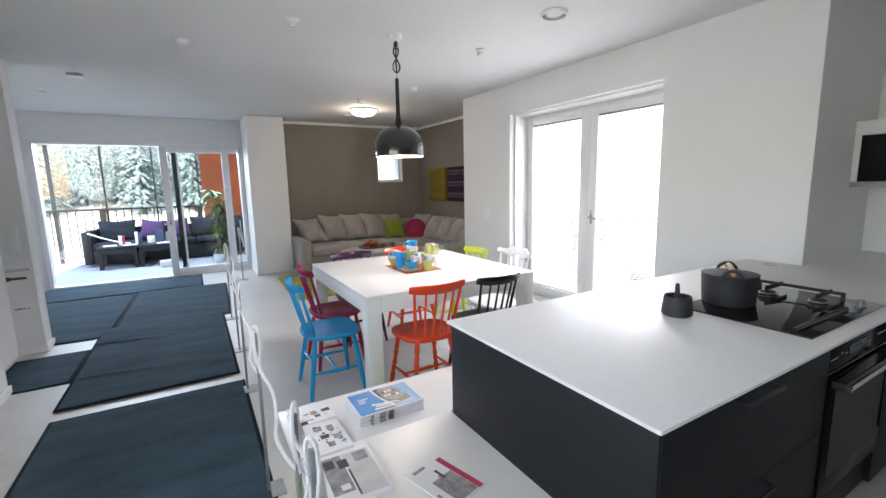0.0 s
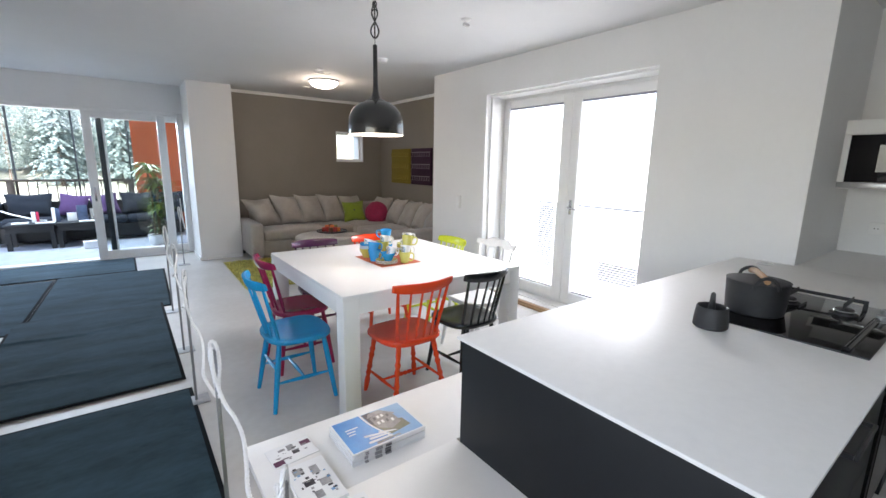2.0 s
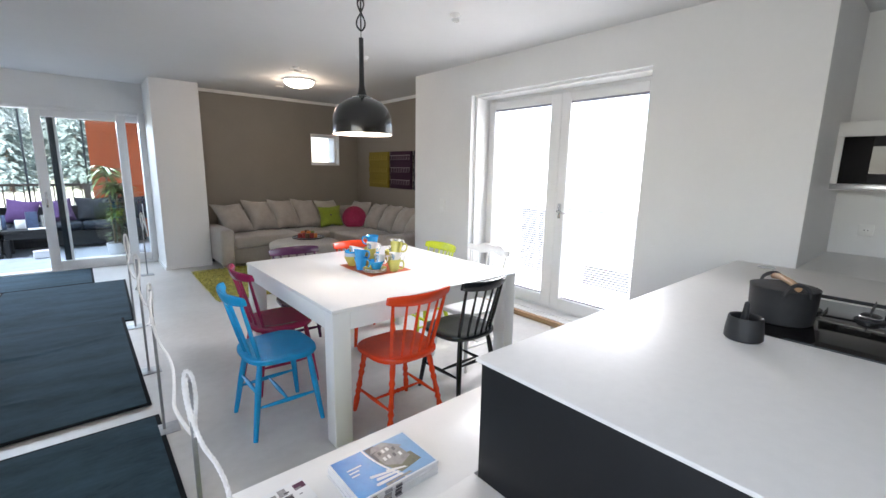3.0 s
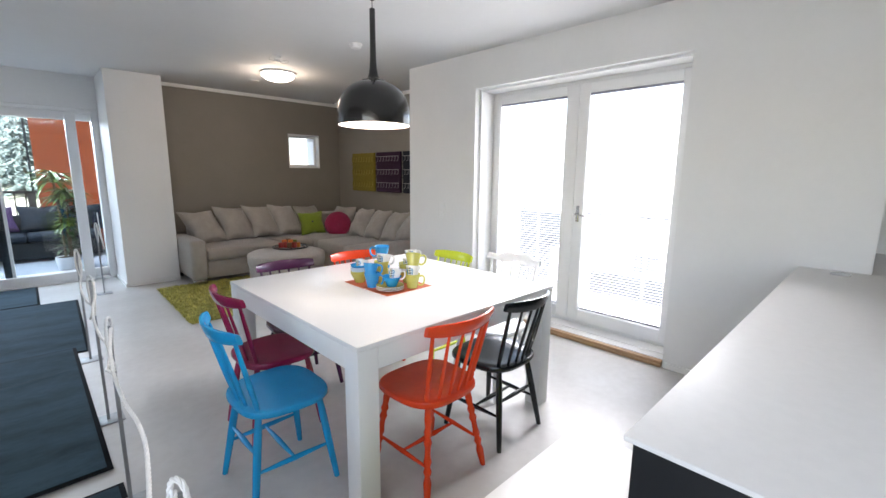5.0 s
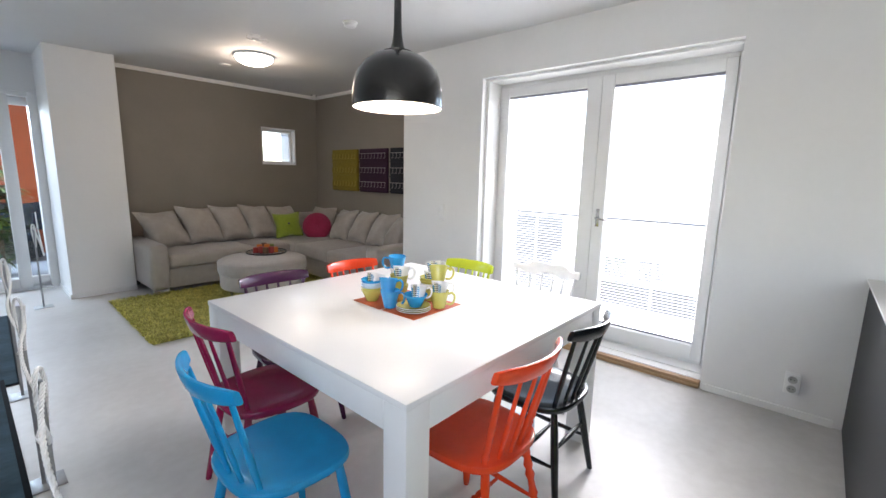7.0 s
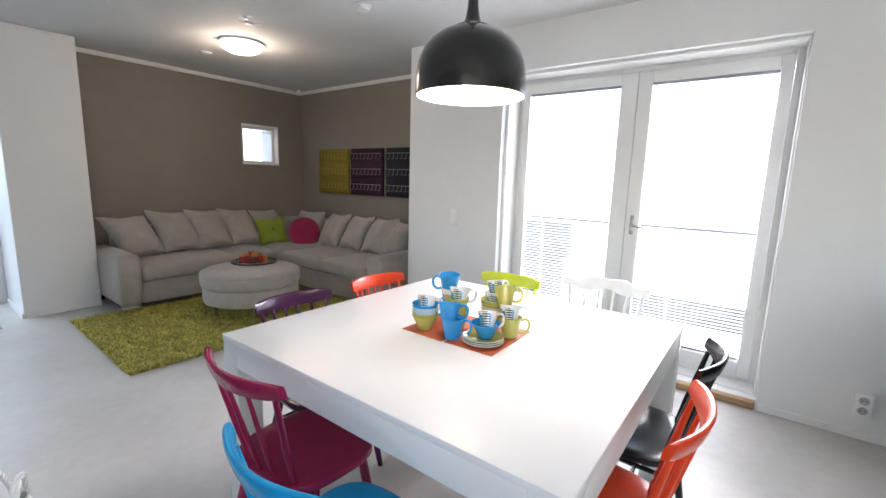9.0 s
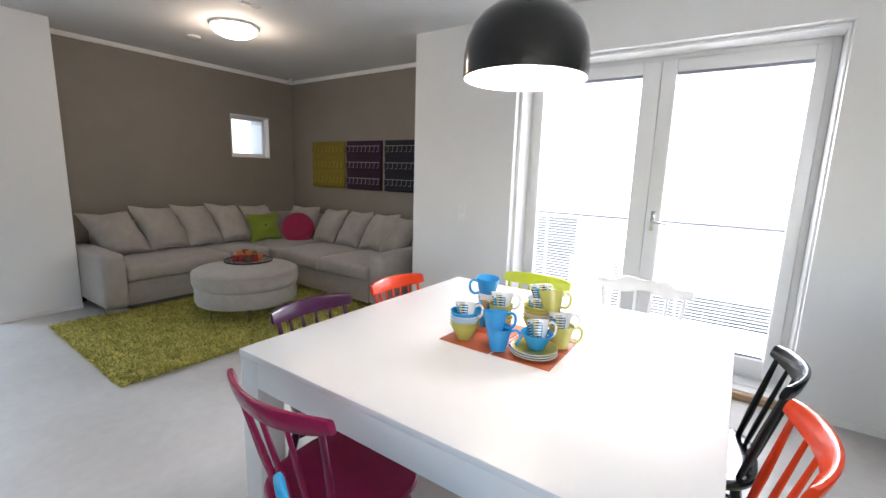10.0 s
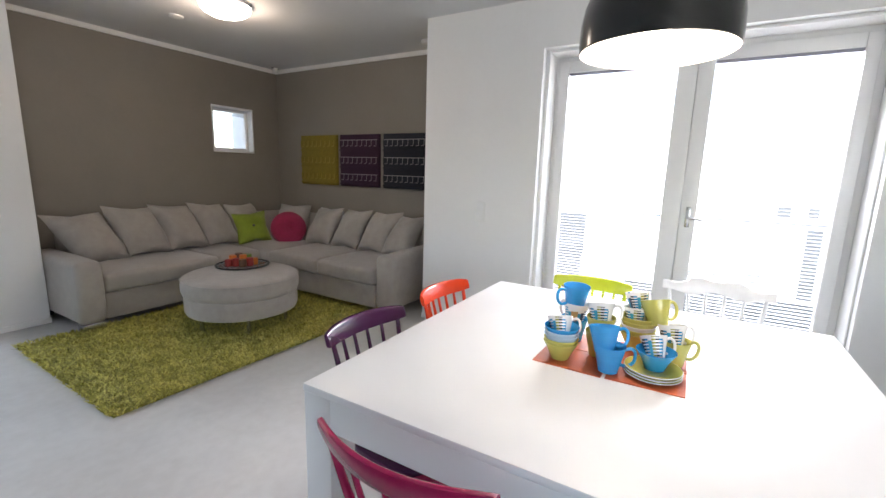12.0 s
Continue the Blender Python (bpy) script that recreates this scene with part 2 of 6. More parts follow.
def print_material():
    """White glazed ware with a printed town: upright blocks of uneven height, some with rows of windows."""
    m = material("printed_ceramic", (0.8, 0.8, 0.78), 0.2, coat=0.4)
    n, l = m.node_tree.nodes, m.node_tree.links

    def calc(op, a, b=None):
        k = n.new("ShaderNodeMath")
        k.operation = op
        for i, v in enumerate((a, b)):
            if v is None:
                continue
            if isinstance(v, (int, float)):
                k.inputs[i].default_value = v
            else:
                l.new(v, k.inputs[i])
        return k.outputs[0]

    tc, sep = n.new("ShaderNodeTexCoord"), n.new("ShaderNodeSeparateXYZ")
    l.new(tc.outputs["Object"], sep.inputs[0])
    x, y, z = sep.outputs
    turn = calc("ARCTAN2", y, calc("MULTIPLY", x, -1))
    column = calc("FLOOR", calc("MULTIPLY", turn, 3.3))
    r1, r2 = n.new("ShaderNodeTexWhiteNoise"), n.new("ShaderNodeTexWhiteNoise")
    for r, off in ((r1, 0.31), (r2, 7.77)):
        r.noise_dimensions = "1D"
        l.new(calc("ADD", column, off), r.inputs["W"])
    top = calc("ADD", calc("MULTIPLY", r1.outputs["Value"], 0.02), 0.05)
    block = calc("MULTIPLY", calc("LESS_THAN", z, top), calc("GREATER_THAN", z, 0.004))
    block = calc("MULTIPLY", block, calc("LESS_THAN", calc("ABSOLUTE", turn), 1.9))
    rows = calc("MULTIPLY", calc("GREATER_THAN", calc("FRACT", calc("MULTIPLY", z, 110)), 0.62), calc("GREATER_THAN", r1.outputs["Value"], 0.45))
    block = calc("MULTIPLY", block, calc("SUBTRACT", 1.0, rows))
    ramp = n.new("ShaderNodeValToRGB")
    ramp.color_ramp.interpolation = "CONSTANT"
    e = ramp.color_ramp.elements
    e[0].position, e[0].color = 0, (0.02, 0.22, 0.42, 1)
    e[1].position, e[1].color = 0.3, (0.03, 0.04, 0.05, 1)
    for p, c in ((0.45, (0.05, 0.33, 0.5, 1)), (0.62, (0.6, 0.36, 0.16, 1)), (0.76, (0.3, 0.3, 0.07, 1)), (0.88, (0.06, 0.09, 0.13, 1))):
        e.new(p).color = c
    l.new(r2.outputs["Value"], ramp.inputs["Fac"])
    mix = n.new("ShaderNodeMixRGB")
    mix.inputs[1].default_value = (0.8, 0.8, 0.78, 1)
    l.new(block, mix.inputs[0])
    l.new(ramp.outputs["Color"], mix.inputs[2])
    l.new(mix.outputs[0], n["Principled BSDF"].inputs["Base Color"])
    return m


PRINTED = print_material()


# ---- mesh tools ----
def obj(name, bm, mat, smooth=False):
    me = bpy.data.meshes.new(name)
    bmesh.ops.recalc_face_normals(bm, faces=bm.faces)
    if smooth:
        for f in bm.faces:
            f.smooth = True
        for ed in bm.edges:
            if len(ed.link_faces) == 2 and ed.calc_face_angle(0) > 0.7:
                ed.smooth = False
    bm.to_mesh(me)
    bm.free()
    me.materials.append(mat)
    return new(name, me)


def part(name, bm, mat, parent, label="", smooth=True):
    ob = obj(name, bm, mat, smooth)
    ob.parent = parent
    if label:
        ob["label"] = label
    return ob


def empty(name, x, y, z, rz=0, label="", category="", group="", kind=""):
    ob = new(name)
    ob.empty_display_size = 0.1
    ob.matrix_basis = pose(x, y, z, 0, 0, rz)
    return tagged(ob, label, category, group, kind)


def add_box(bm, x0, x1, y0, y1, z0, z1, r=0.0, seg=2, m=None):
    g = bmesh.ops.create_cube(bm, size=1)
    vs = g["verts"]
    for v in vs:
        v.co = Vector(((x0 + x1) / 2 + v.co.x * (x1 - x0), (y0 + y1) / 2 + v.co.y * (y1 - y0), (z0 + z1) / 2 + v.co.z * (z1 - z0)))
        if m:
            v.co = m @ v.co
    if r > 0:
        es = list({e for v in vs for e in v.link_edges})
        bmesh.ops.bevel(bm, geom=es, offset=r, segments=seg, affect="EDGES", profile=0.5)
    return bm


def boxm(*a, **k):
    return add_box(bmesh.new(), *a, **k)


def lathe(bm, profile, a=(0, 0, 0), b=None, n=20, cap=True):
    """Turn (radius, height) pairs round the z axis at a, or round the line from a to b with heights from 0 to 1."""
    a = Vector(a)
    if b is None:
        rot, length = Matrix.Identity(3), 1.0
    else:
        d = Vector(b) - a
        length = d.length
        rot = d.to_track_quat("Z", "Y").to_matrix()
    rings = []
    for r, h in profile:
        rings.append([bm.verts.new(a + rot @ Vector((r * math.cos(2 * math.pi * i / n), r * math.sin(2 * math.pi * i / n), h * length))) for i in range(n)])
    for p, q in zip(rings, rings[1:]):
        for i in range(n):
            bm.faces.new((p[i], p[(i + 1) % n], q[(i + 1) % n], q[i]))
    if cap:
        bm.faces.new(list(reversed(rings[0])))
        bm.faces.new(rings[-1])
    return bm


def rod(bm, a, b, r, r2=None, n=10):
    return lathe(bm, [(r, 0), (r if r2 is None else r2, 1)], a, b, n)


def tube(bm, pts, r, n=8):
    """A round cord along the points."""
    pts = [Vector(p) for p in pts]
    rings = []
    for i, p in enumerate(pts):
        d = (pts[min(i + 1, len(pts) - 1)] - pts[max(i - 1, 0)]).normalized()
        u = d.orthogonal().normalized() if i == 0 else (u - d * u.dot(d)).normalized()
        w = d.cross(u)
        rings.append([bm.verts.new(p + r * (math.cos(2 * math.pi * k / n) * u + math.sin(2 * math.pi * k / n) * w)) for k in range(n)])
    for p, q in zip(rings, rings[1:]):
        for k in range(n):
            bm.faces.new((p[k], p[(k + 1) % n], q[(k + 1) % n], q[k]))
    bm.faces.new(list(reversed(rings[0])))
    bm.faces.new(rings[-1])
    return bm


def smooth_line(pts, steps=6):
    """Catmull-Rom through the points."""
    p = [Vector(q) for q in pts]
    p = [p[0] * 2 - p[1]] + p + [p[-1] * 2 - p[-2]]
    out = []
    for i in range(1, len(p) - 2):
        for k in range(steps):
            t = k / steps
            out.append(0.5 * (2 * p[i] + (p[i + 1] - p[i - 1]) * t + (2 * p[i - 1] - 5 * p[i] + 4 * p[i + 1] - p[i + 2]) * t * t
                              + (3 * p[i] - p[i - 1] - 3 * p[i + 1] + p[i + 2]) * t ** 3))
    return out + [p[-2]]


def cushion(w, h, d, m, seed=0, n=14, slouch=0.0):
    """A stuffed square cushion in the xz plane, d thick, with pulled corners and a seam."""
    bm = bmesh.new()
    sides = []
    for s in (1, -1):
        grid = []
        for j in range(n + 1):
            row = []
            for i in range(n + 1):
                u, v = 2 * i / n - 1, 2 * j / n - 1
                t = max(0, (1 - abs(u) ** 2.6) * (1 - abs(v) ** 2.6)) ** 0.5
                pull = 1 - 0.13 * (1 - abs(u * v)) * max(abs(u), abs(v)) ** 3
                wob = noise.noise(Vector((u * 1.7 + seed * 3.1, v * 1.7, s))) * 0.16
                x, z = u * w / 2 * pull - slouch * v * h / 2, v * h / 2 * pull
                row.append(bm.verts.new(m @ Vector((x, s * d / 2 * t * (1 + wob) + 0.02 * noise.noise(Vector((u + seed, v * 2, 0))), z))))
            grid.append(row)
        sides.append(grid)
        for j in range(n):
            for i in range(n):
                q = (grid[j][i], grid[j][i + 1], grid[j + 1][i + 1], grid[j + 1][i])
                bm.faces.new(q if s < 0 else tuple(reversed(q)))
    bmesh.ops.remove_doubles(bm, verts=bm.verts, dist=0.0015)
    return bm


def twisted(bm, pts, r):
    """A three-strand laid rope along the points."""
    pts = [Vector(p) for p in pts]
    fine = [pts[0]]
    for p, q in zip(pts, pts[1:]):
        k = max(1, int((q - p).length / 0.007))
        fine += [p.lerp(q, (i + 1) / k) for i in range(k)]
    strands = ([], [], [])
    run, u = 0.0, None
    for i, p in enumerate(fine):
        d = (fine[min(i + 1, len(fine) - 1)] - fine[max(i - 1, 0)]).normalized()
        u = d.orthogonal().normalized() if u is None else (u - d * u.dot(d)).normalized()
        w = d.cross(u)
        run += (p - fine[max(0, i - 1)]).length
        for k in range(3):
            a = 2 * math.pi * (run / 0.05 + k / 3)
            strands[k].append(p + 0.5 * r * (math.cos(a) * u + math.sin(a) * w))
    for line in strands:
        tube(bm, line, 0.58 * r, 6)
    return bm


def structure(name, bm, mat, label, category="wall", smooth=False):
    return tagged(obj(name, bm, mat, smooth), label, category, kind="structure")


def text_mesh(name, body, size, mat, m, parent=None):
    cu = bpy.data.curves.new(name, "FONT")
    cu.body, cu.size, cu.extrude = body, size, 0.0004
    tmp = bpy.data.objects.new(name, cu)
    scene.collection.objects.link(tmp)
    me = bpy.data.meshes.new_from_object(tmp.evaluated_get(bpy.context.evaluated_depsgraph_get()))
    bpy.data.objects.remove(tmp)
    me.materials.clear()
    me.materials.append(mat)
    ob = new(name, me)
    ob.matrix_basis = m
    ob.parent = parent
    return ob


# ---- shell of the flat ----
H = 2.52
XE, YN = 3.478, 4.97          # wall with the glazed doors, its far corner
NX, NY = 4.245, 7.797         # sofa corner
YG = 8.12                     # wall with the sliding door
structure("floor", boxm(-2.3, 4.75, -3.6, 8.3, -0.2, 0), FLOOR, "smooth light grey mottled floor", "floor")
structure("ceiling", boxm(-2.3, 4.75, -3.6, 8.4, H, H + 0.2), CEIL, "plain white painted ceiling", "ceiling")
w = bmesh.new()
add_box(w, XE, XE + 0.36, 3.983, YN, 0, H)
add_box(w, XE, XE + 0.36, 1.119, 2.105, 0, H)
add_box(w, XE, XE + 0.36, 2.105, 3.983, 2.188, H)
add_box(w, XE + 0.03, XE + 0.36, 2.105, 3.983, -0.1, 0.05)
structure("wall_east", w, WALL, "white wall around the double glazed doors")
w = bmesh.new()
add_box(w, XE + 0.36, NX + 0.35, YN - 0.3, YN, 0, H)
structure("wall_nook_return", w, WALL, "white return wall beside the sofa corner")
w = bmesh.new()
add_box(w, NX, NX + 0.35, YN, NY + 0.4, 0, H)
structure("wall_nook_east", w, TAUPE, "taupe painted wall with three felt panels")
wx0, wx1, wz0, wz1 = 3.345, 3.875, 1.462, 1.99
w = bmesh.new()
add_box(w, 1.605, wx0, NY, NY + 0.4, 0, H)
add_box(w, wx1, NX, NY, NY + 0.4, 0, H)
add_box(w, wx0, wx1, NY, NY + 0.4, 0, wz0)
add_box(w, wx0, wx1, NY, NY + 0.4, wz1, H)
structure("wall_nook_north", w, TAUPE, "taupe painted wall with a small square window")
structure("pillar", boxm(1.04, 1.605, 7.386, YG + 0.08, 0, H, r=0.006), WALL, "broad white pillar between sliding door and sofa corner", "pillar")
w = bmesh.new()
add_box(w, -2.3, 1.04, YG - 0.02, YG + 0.22, 2.13, H)
add_box(w, -2.3, -1.70, YG - 0.02, YG + 0.22, 0, 2.13)
structure("wall_north", w, WALL, "white wall above the sliding balcony door")
structure("wall_west_far", boxm(-2.3, -2.05, 5.3, YG - 0.02, 0, H), WALL, "white side wall near the balcony")
w = bmesh.new()
add_box(w, -1.33, -1.03, -3.4, -1.7, 0, H)
add_box(w, -1.33, -1.03, 2.1, 4.02, 0, H)
add_box(w, -1.33, -1.03, -1.7, 2.1, 0, 0.95)
add_box(w, -1.33, -1.03, -1.7, 2.1, 2.12, H)
add_box(w, -1.33, -1.22, 4.02, 4.97, 0, H)
add_box(w, -2.05, -1.03, 4.97, 5.16, 0, H, r=0.004)
structure("wall_west", w, WALL, "white wall with a shallow recess beside the mats")
w = bmesh.new()
add_box(w, -1.33, 4.75, -3.6, -3.4, 0, H)
structure("wall_south", w, WALL, "plain white wall closing the kitchen")
structure("wall_niche_side", boxm(XE + 0.36, 4.5, 1.119, 1.419, 0, H), WALL, "white side wall of the kitchen recess")
structure("wall_kitchen", boxm(4.45, 4.75, -3.4, 1.119, 0, H), WALL, "white kitchen wall behind the counter")

# skirting and cornice
b = bmesh.new()
add_box(b, XE - 0.014, XE, 1.45, 2.09, 0, 0.045, r=0.003)
add_box(b, XE - 0.014, XE, 4.0, YN, 0, 0.045, r=0.003)
structure("baseboard_east", b, TRIM, "low white skirting board", "baseboard")
b = bmesh.new()
add_box(b, 1.04, 1.605, 7.372, 7.386, 0, 0.045, r=0.003)
add_box(b, 1.026, 1.04, 7.372, YG - 0.02, 0, 0.045, r=0.003)
structure("baseboard_pillar", b, TRIM, "low white skirting round the pillar", "baseboard")
b = bmesh.new()
add_box(b, -1.03, -1.014, -3.4, 4.034, 0, 0.06, r=0.003)
add_box(b, -1.22, -1.014, 4.954, 4.97, 0, 0.06, r=0.003)
add_box(b, -1.03, -1.014, 4.97, 5.176, 0, 0.06, r=0.003)
structure("baseboard_west", b, TRIM, "white skirting along the recessed wall", "baseboard")
b = bmesh.new()
add_box(b, 1.605, NX - 0.022, NY - 0.022, NY, H - 0.045, H, r=0.004)
structure("cornice_north", b, TRIM, "narrow white ceiling cornice", "trim")
b = bmesh.new()
add_box(b, NX - 0.022, NX, YN, NY, H - 0.045, H, r=0.004)
structure("cornice_east", b, TRIM, "narrow white ceiling cornice", "trim")


# ---- double glazed doors ----
def frame_bars(bm, x0, x1, y0, y1, z0, z1, wy, wt, wb, r=0.006):
    add_box(bm, x0, x1, y0, y0 + wy, z0, z1, r=r)
    add_box(bm, x0, x1, y1 - wy, y1, z0, z1, r=r)
    add_box(bm, x0, x1, y0 + wy, y1 - wy, z1 - wt, z1, r=r)
    add_box(bm, x0, x1, y0 + wy, y1 - wy, z0, z0 + wb, r=r)
    return bm


door = empty("door_1", 3.76, 3.044, 0.05, 0, "white double glazed doors with open slat blinds", "door", kind="structure")
X = 3.76


def dpart(name, bm, mat, parent=door, label="", smooth=True):
    bmesh.ops.translate(bm, verts=bm.verts, vec=(-X, -3.044, -0.05))
    return part(name, bm, mat, parent, label, smooth)


dpart("door_frame", frame_bars(bmesh.new(), X - 0.03, X + 0.09, 2.107, 3.981, 0.05, 2.186, 0.05, 0.05, 0.035), PVC)
dpart("meeting_strip", boxm(X + 0.021, X + 0.03, 2.985, 3.065, 0.09, 2.13, r=0.002), PVC)
for nm, y0, y1 in (("right", 2.158, 3.024), ("left", 3.0265, 3.93)):
    g0, g1 = (2.225, 2.93) if nm == "right" else (3.143, 3.86)
    bm = bmesh.new()
    add_box(bm, X - 0.045, X + 0.02, y0, g0, 0.087, 2.134, r=0.006)
    add_box(bm, X - 0.045, X + 0.02, g1, y1, 0.087, 2.134, r=0.006)
    add_box(bm, X - 0.045, X + 0.02, g0, g1, 2.055, 2.134, r=0.006)
    add_box(bm, X - 0.045, X + 0.02, g0, g1, 0.087, 0.192, r=0.006)
    leaf = dpart("door_leaf", bm, PVC)
    pane = dpart("glass_pane", boxm(X - 0.012, X - 0.006, g0, g1, 0.192, 2.055), GLASS, leaf, "clear glass")
    pane.visible_shadow = False
    dpart("blind_headrail", boxm(X - 0.034, X - 0.014, g0 + 0.001, g1 - 0.001, 2.036, 2.056), HEADRAIL, leaf)
    bm = bmesh.new()
    k = 0.205
    while k < 1.3:
        add_box(bm, X - 0.004, X + 0.014, g0 + 0.006, g1 - 0.006, k, k + 0.0012)
        k += 0.0225
    sl = dpart("blind_slats", bm, SLAT, leaf, "thin white blind slats", smooth=False)
    sl["kind"] = "stuff"
    dpart("blind_bottom_rail", boxm(X - 0.004, X + 0.014, g0 + 0.006, g1 - 0.006, 0.193, 0.203), HEADRAIL, leaf)
    if nm == "right":
        bm = bmesh.new()
        add_box(bm, X - 0.052, X - 0.045, 2.962, 2.992, 0.98, 1.12, r=0.003)
        dpart("handle_plate", bm, CHROME, leaf)
        bm = bmesh.new()
        rod(bm, (X - 0.045, 2.977, 1.05), (X - 0.09, 2.977, 1.05), 0.009)
        rod(bm, (X - 0.088, 2.982, 1.05), (X - 0.088, 2.877, 1.035), 0.008)
        dpart("door_handle", bm, CHROME, leaf)
b = bmesh.new()
add_box(b, XE - 0.012, 3.59, 2.11, 3.978, 0.0, 0.044, r=0.005)
add_box(b, XE - 0.022, XE - 0.012, 2.112, 3.976, 0.0, 0.022, r=0.003)
structure("threshold", b, WOOD, "oak threshold board under the glazed doors", "threshold")
# white stepped casing on the reveal
b = bmesh.new()
add_box(b, 3.592, X - 0.031, 2.121, 3.953, 0.0, 0.062, r=0.004)
add_box(b, XE + 0.06, X - 0.03, 3.955, 3.983, 0.055, 2.186, r=0.004)
add_box(b, XE + 0.06, X - 0.03, 2.105, 2.118, 0.055, 2.186, r=0.004)
add_box(b, XE + 0.06, X - 0.03, 2.118, 3.955, 2.166, 2.186, r=0.004)
structure("trim_reveal", b, PVC, "white casing inside the door opening", "trim")

# small square window
win = empty("window_1", (wx0 + wx1) / 2, NY + 0.12, wz0, 0, "small square white-framed window in the taupe wall", "window", kind="structure")
o = Vector(((wx0 + wx1) / 2, NY + 0.12, wz0))


def wpart(name, bm, mat, parent=win, label=""):
    bmesh.ops.translate(bm, verts=bm.verts, vec=-o)
    return part(name, bm, mat, parent, label)


def ring_xz(bm, x0, x1, y0, y1, z0, z1, t, r=0.004):
    add_box(bm, x0, x0 + t, y0, y1, z0, z1, r=r)
    add_box(bm, x1 - t, x1, y0, y1, z0, z1, r=r)
    add_box(bm, x0 + t, x1 - t, y0, y1, z1 - t, z1, r=r)
    add_box(bm, x0 + t, x1 - t, y0, y1, z0, z0 + t, r=r)
    return bm


wpart("window_lining", ring_xz(bmesh.new(), wx0 + 0.001, wx1 - 0.001, NY - 0.006, NY + 0.405, wz0 + 0.001, wz1 - 0.001, 0.018), PVC)
wf = wpart("window_frame", ring_xz(bmesh.new(), wx0 + 0.02, wx1 - 0.02, NY + 0.08, NY + 0.14, wz0 + 0.02, wz1 - 0.02, 0.034), PVC)
wp = wpart("glass_pane", boxm(wx0 + 0.05, wx1 - 0.05, NY + 0.11, NY + 0.116, wz0 + 0.05, wz1 - 0.05), GLASS, wf)
wp.visible_shadow = False
bm = bmesh.new()
for i in range(5):
    add_box(bm, wx0 + 0.056, wx1 - 0.056, NY + 0.09, NY + 0.106, wz1 - 0.062 - i * 0.009, wz1 - 0.059 - i * 0.009)
wpart("raised_blind", bm, SLAT, wf)

# unseen window, added and widened to let the kitchen fill light in
kw = empty("window_2", -1.2, 0.2, 0.95, 90, "wide white-framed kitchen window, added out of view", "window", kind="structure")
kf = part("window_frame", ring_xz(bmesh.new(), -1.899, 1.899, -0.03, 0.03, 0.001, 1.169, 0.06), PVC, kw)
kp = part("glass_pane", boxm(-1.84, 1.84, -0.003, 0.003, 0.06, 1.11), GLASS, kf)
kp.visible_shadow = False

# ---- sliding balcony door ----
sd = empty("door_2", -0.35, YG, 0, 0, "white sliding balcony door standing half open", "sliding door", kind="structure")
so = Vector((-0.35, YG, 0))


def spart(name, bm, mat, parent=sd, label=""):
    bmesh.ops.translate(bm, verts=bm.verts, vec=-so)
    return part(name, bm, mat, parent, label)


bm = bmesh.new()
add_box(bm, -1.70, -1.63, YG, YG + 0.16, 0, 2.13, r=0.004)
add_box(bm, 0.965, 1.04, YG, YG + 0.16, 0, 2.13, r=0.004)
add_box(bm, -1.63, 0.965, YG, YG + 0.16, 2.085, 2.13, r=0.004)
add_box(bm, -1.63, 0.965, YG, YG + 0.16, 0, 0.02, r=0.004)
spart("door_frame", bm, PVC)


def leaf_xz(x0, x1, y0, y1, mat, name, st=0.105):
    bm = bmesh.new()
    add_box(bm, x0, x0 + st, y0, y1, 0.022, 2.083, r=0.005)
    add_box(bm, x1 - st, x1, y0, y1, 0.022, 2.083, r=0.005)
    add_box(bm, x0 + st, x1 - st, y0, y1, 1.995, 2.083, r=0.005)
    add_box(bm, x0 + st, x1 - st, y0, y1, 0.022, 0.13, r=0.005)
    lf = spart(name, bm, mat)
    pn = spart("glass_pane", boxm(x0 + st - 0.005, x1 - st + 0.005, (y0 + y1) / 2 - 0.003, (y0 + y1) / 2 + 0.003, 0.125, 2.0), GLASS, lf)
    pn.visible_shadow = False
    return lf


front = leaf_xz(-0.155, 0.815, YG + 0.005, YG + 0.065, PVC, "sliding_leaf")
spart("pull_handle", boxm(-0.115, -0.09, YG - 0.012, YG + 0.005, 0.85, 1.05, r=0.005), CHROME, front)
rear = leaf_xz(0.0, 1.065, YG + 0.09, YG + 0.15, PVC, "fixed_leaf", 0.09)
spart("dark_cladding", boxm(-0.004, 0.06, YG + 0.084, YG + 0.154, 0.022, 2.083, r=0.002), ALU, rear, "dark aluminium cladding")

# ---- dining table ----
TX0, TX1, TY0, TY1, TZ = 1.092, 2.45, 2.422, 3.795, 0.738
table = empty("dining_table", (TX0 + TX1) / 2, (TY0 + TY1) / 2, 0, 0, "large square white lacquered dining table", "table")
hw, hd = (TX1 - TX0) / 2, (TY1 - TY0) / 2
part("tabletop", boxm(-hw, hw, -hd, hd, TZ - 0.022, TZ, r=0.003), TABLE, table)
for s in (1, -1):
    part("apron", boxm(-hw + 0.098, hw - 0.098, s * (hd - 0.014) - 0.012, s * (hd - 0.014) + 0.012, TZ - 0.115, TZ - 0.022, r=0.002), TABLE, table)
    part("apron", boxm(s * (hw - 0.014) - 0.012, s * (hw - 0.014) + 0.012, -hd + 0.098, hd - 0.098, TZ - 0.115, TZ - 0.022, r=0.002), TABLE, table)
for sx in (1, -1):
    for sy in (1, -1):
        x, y = sx * (hw - 0.05), sy * (hd - 0.05)
        part("leg", boxm(x - 0.048, x + 0.048, y - 0.048, y + 0.048, 0, TZ - 0.0225, r=0.003), TABLE, table)


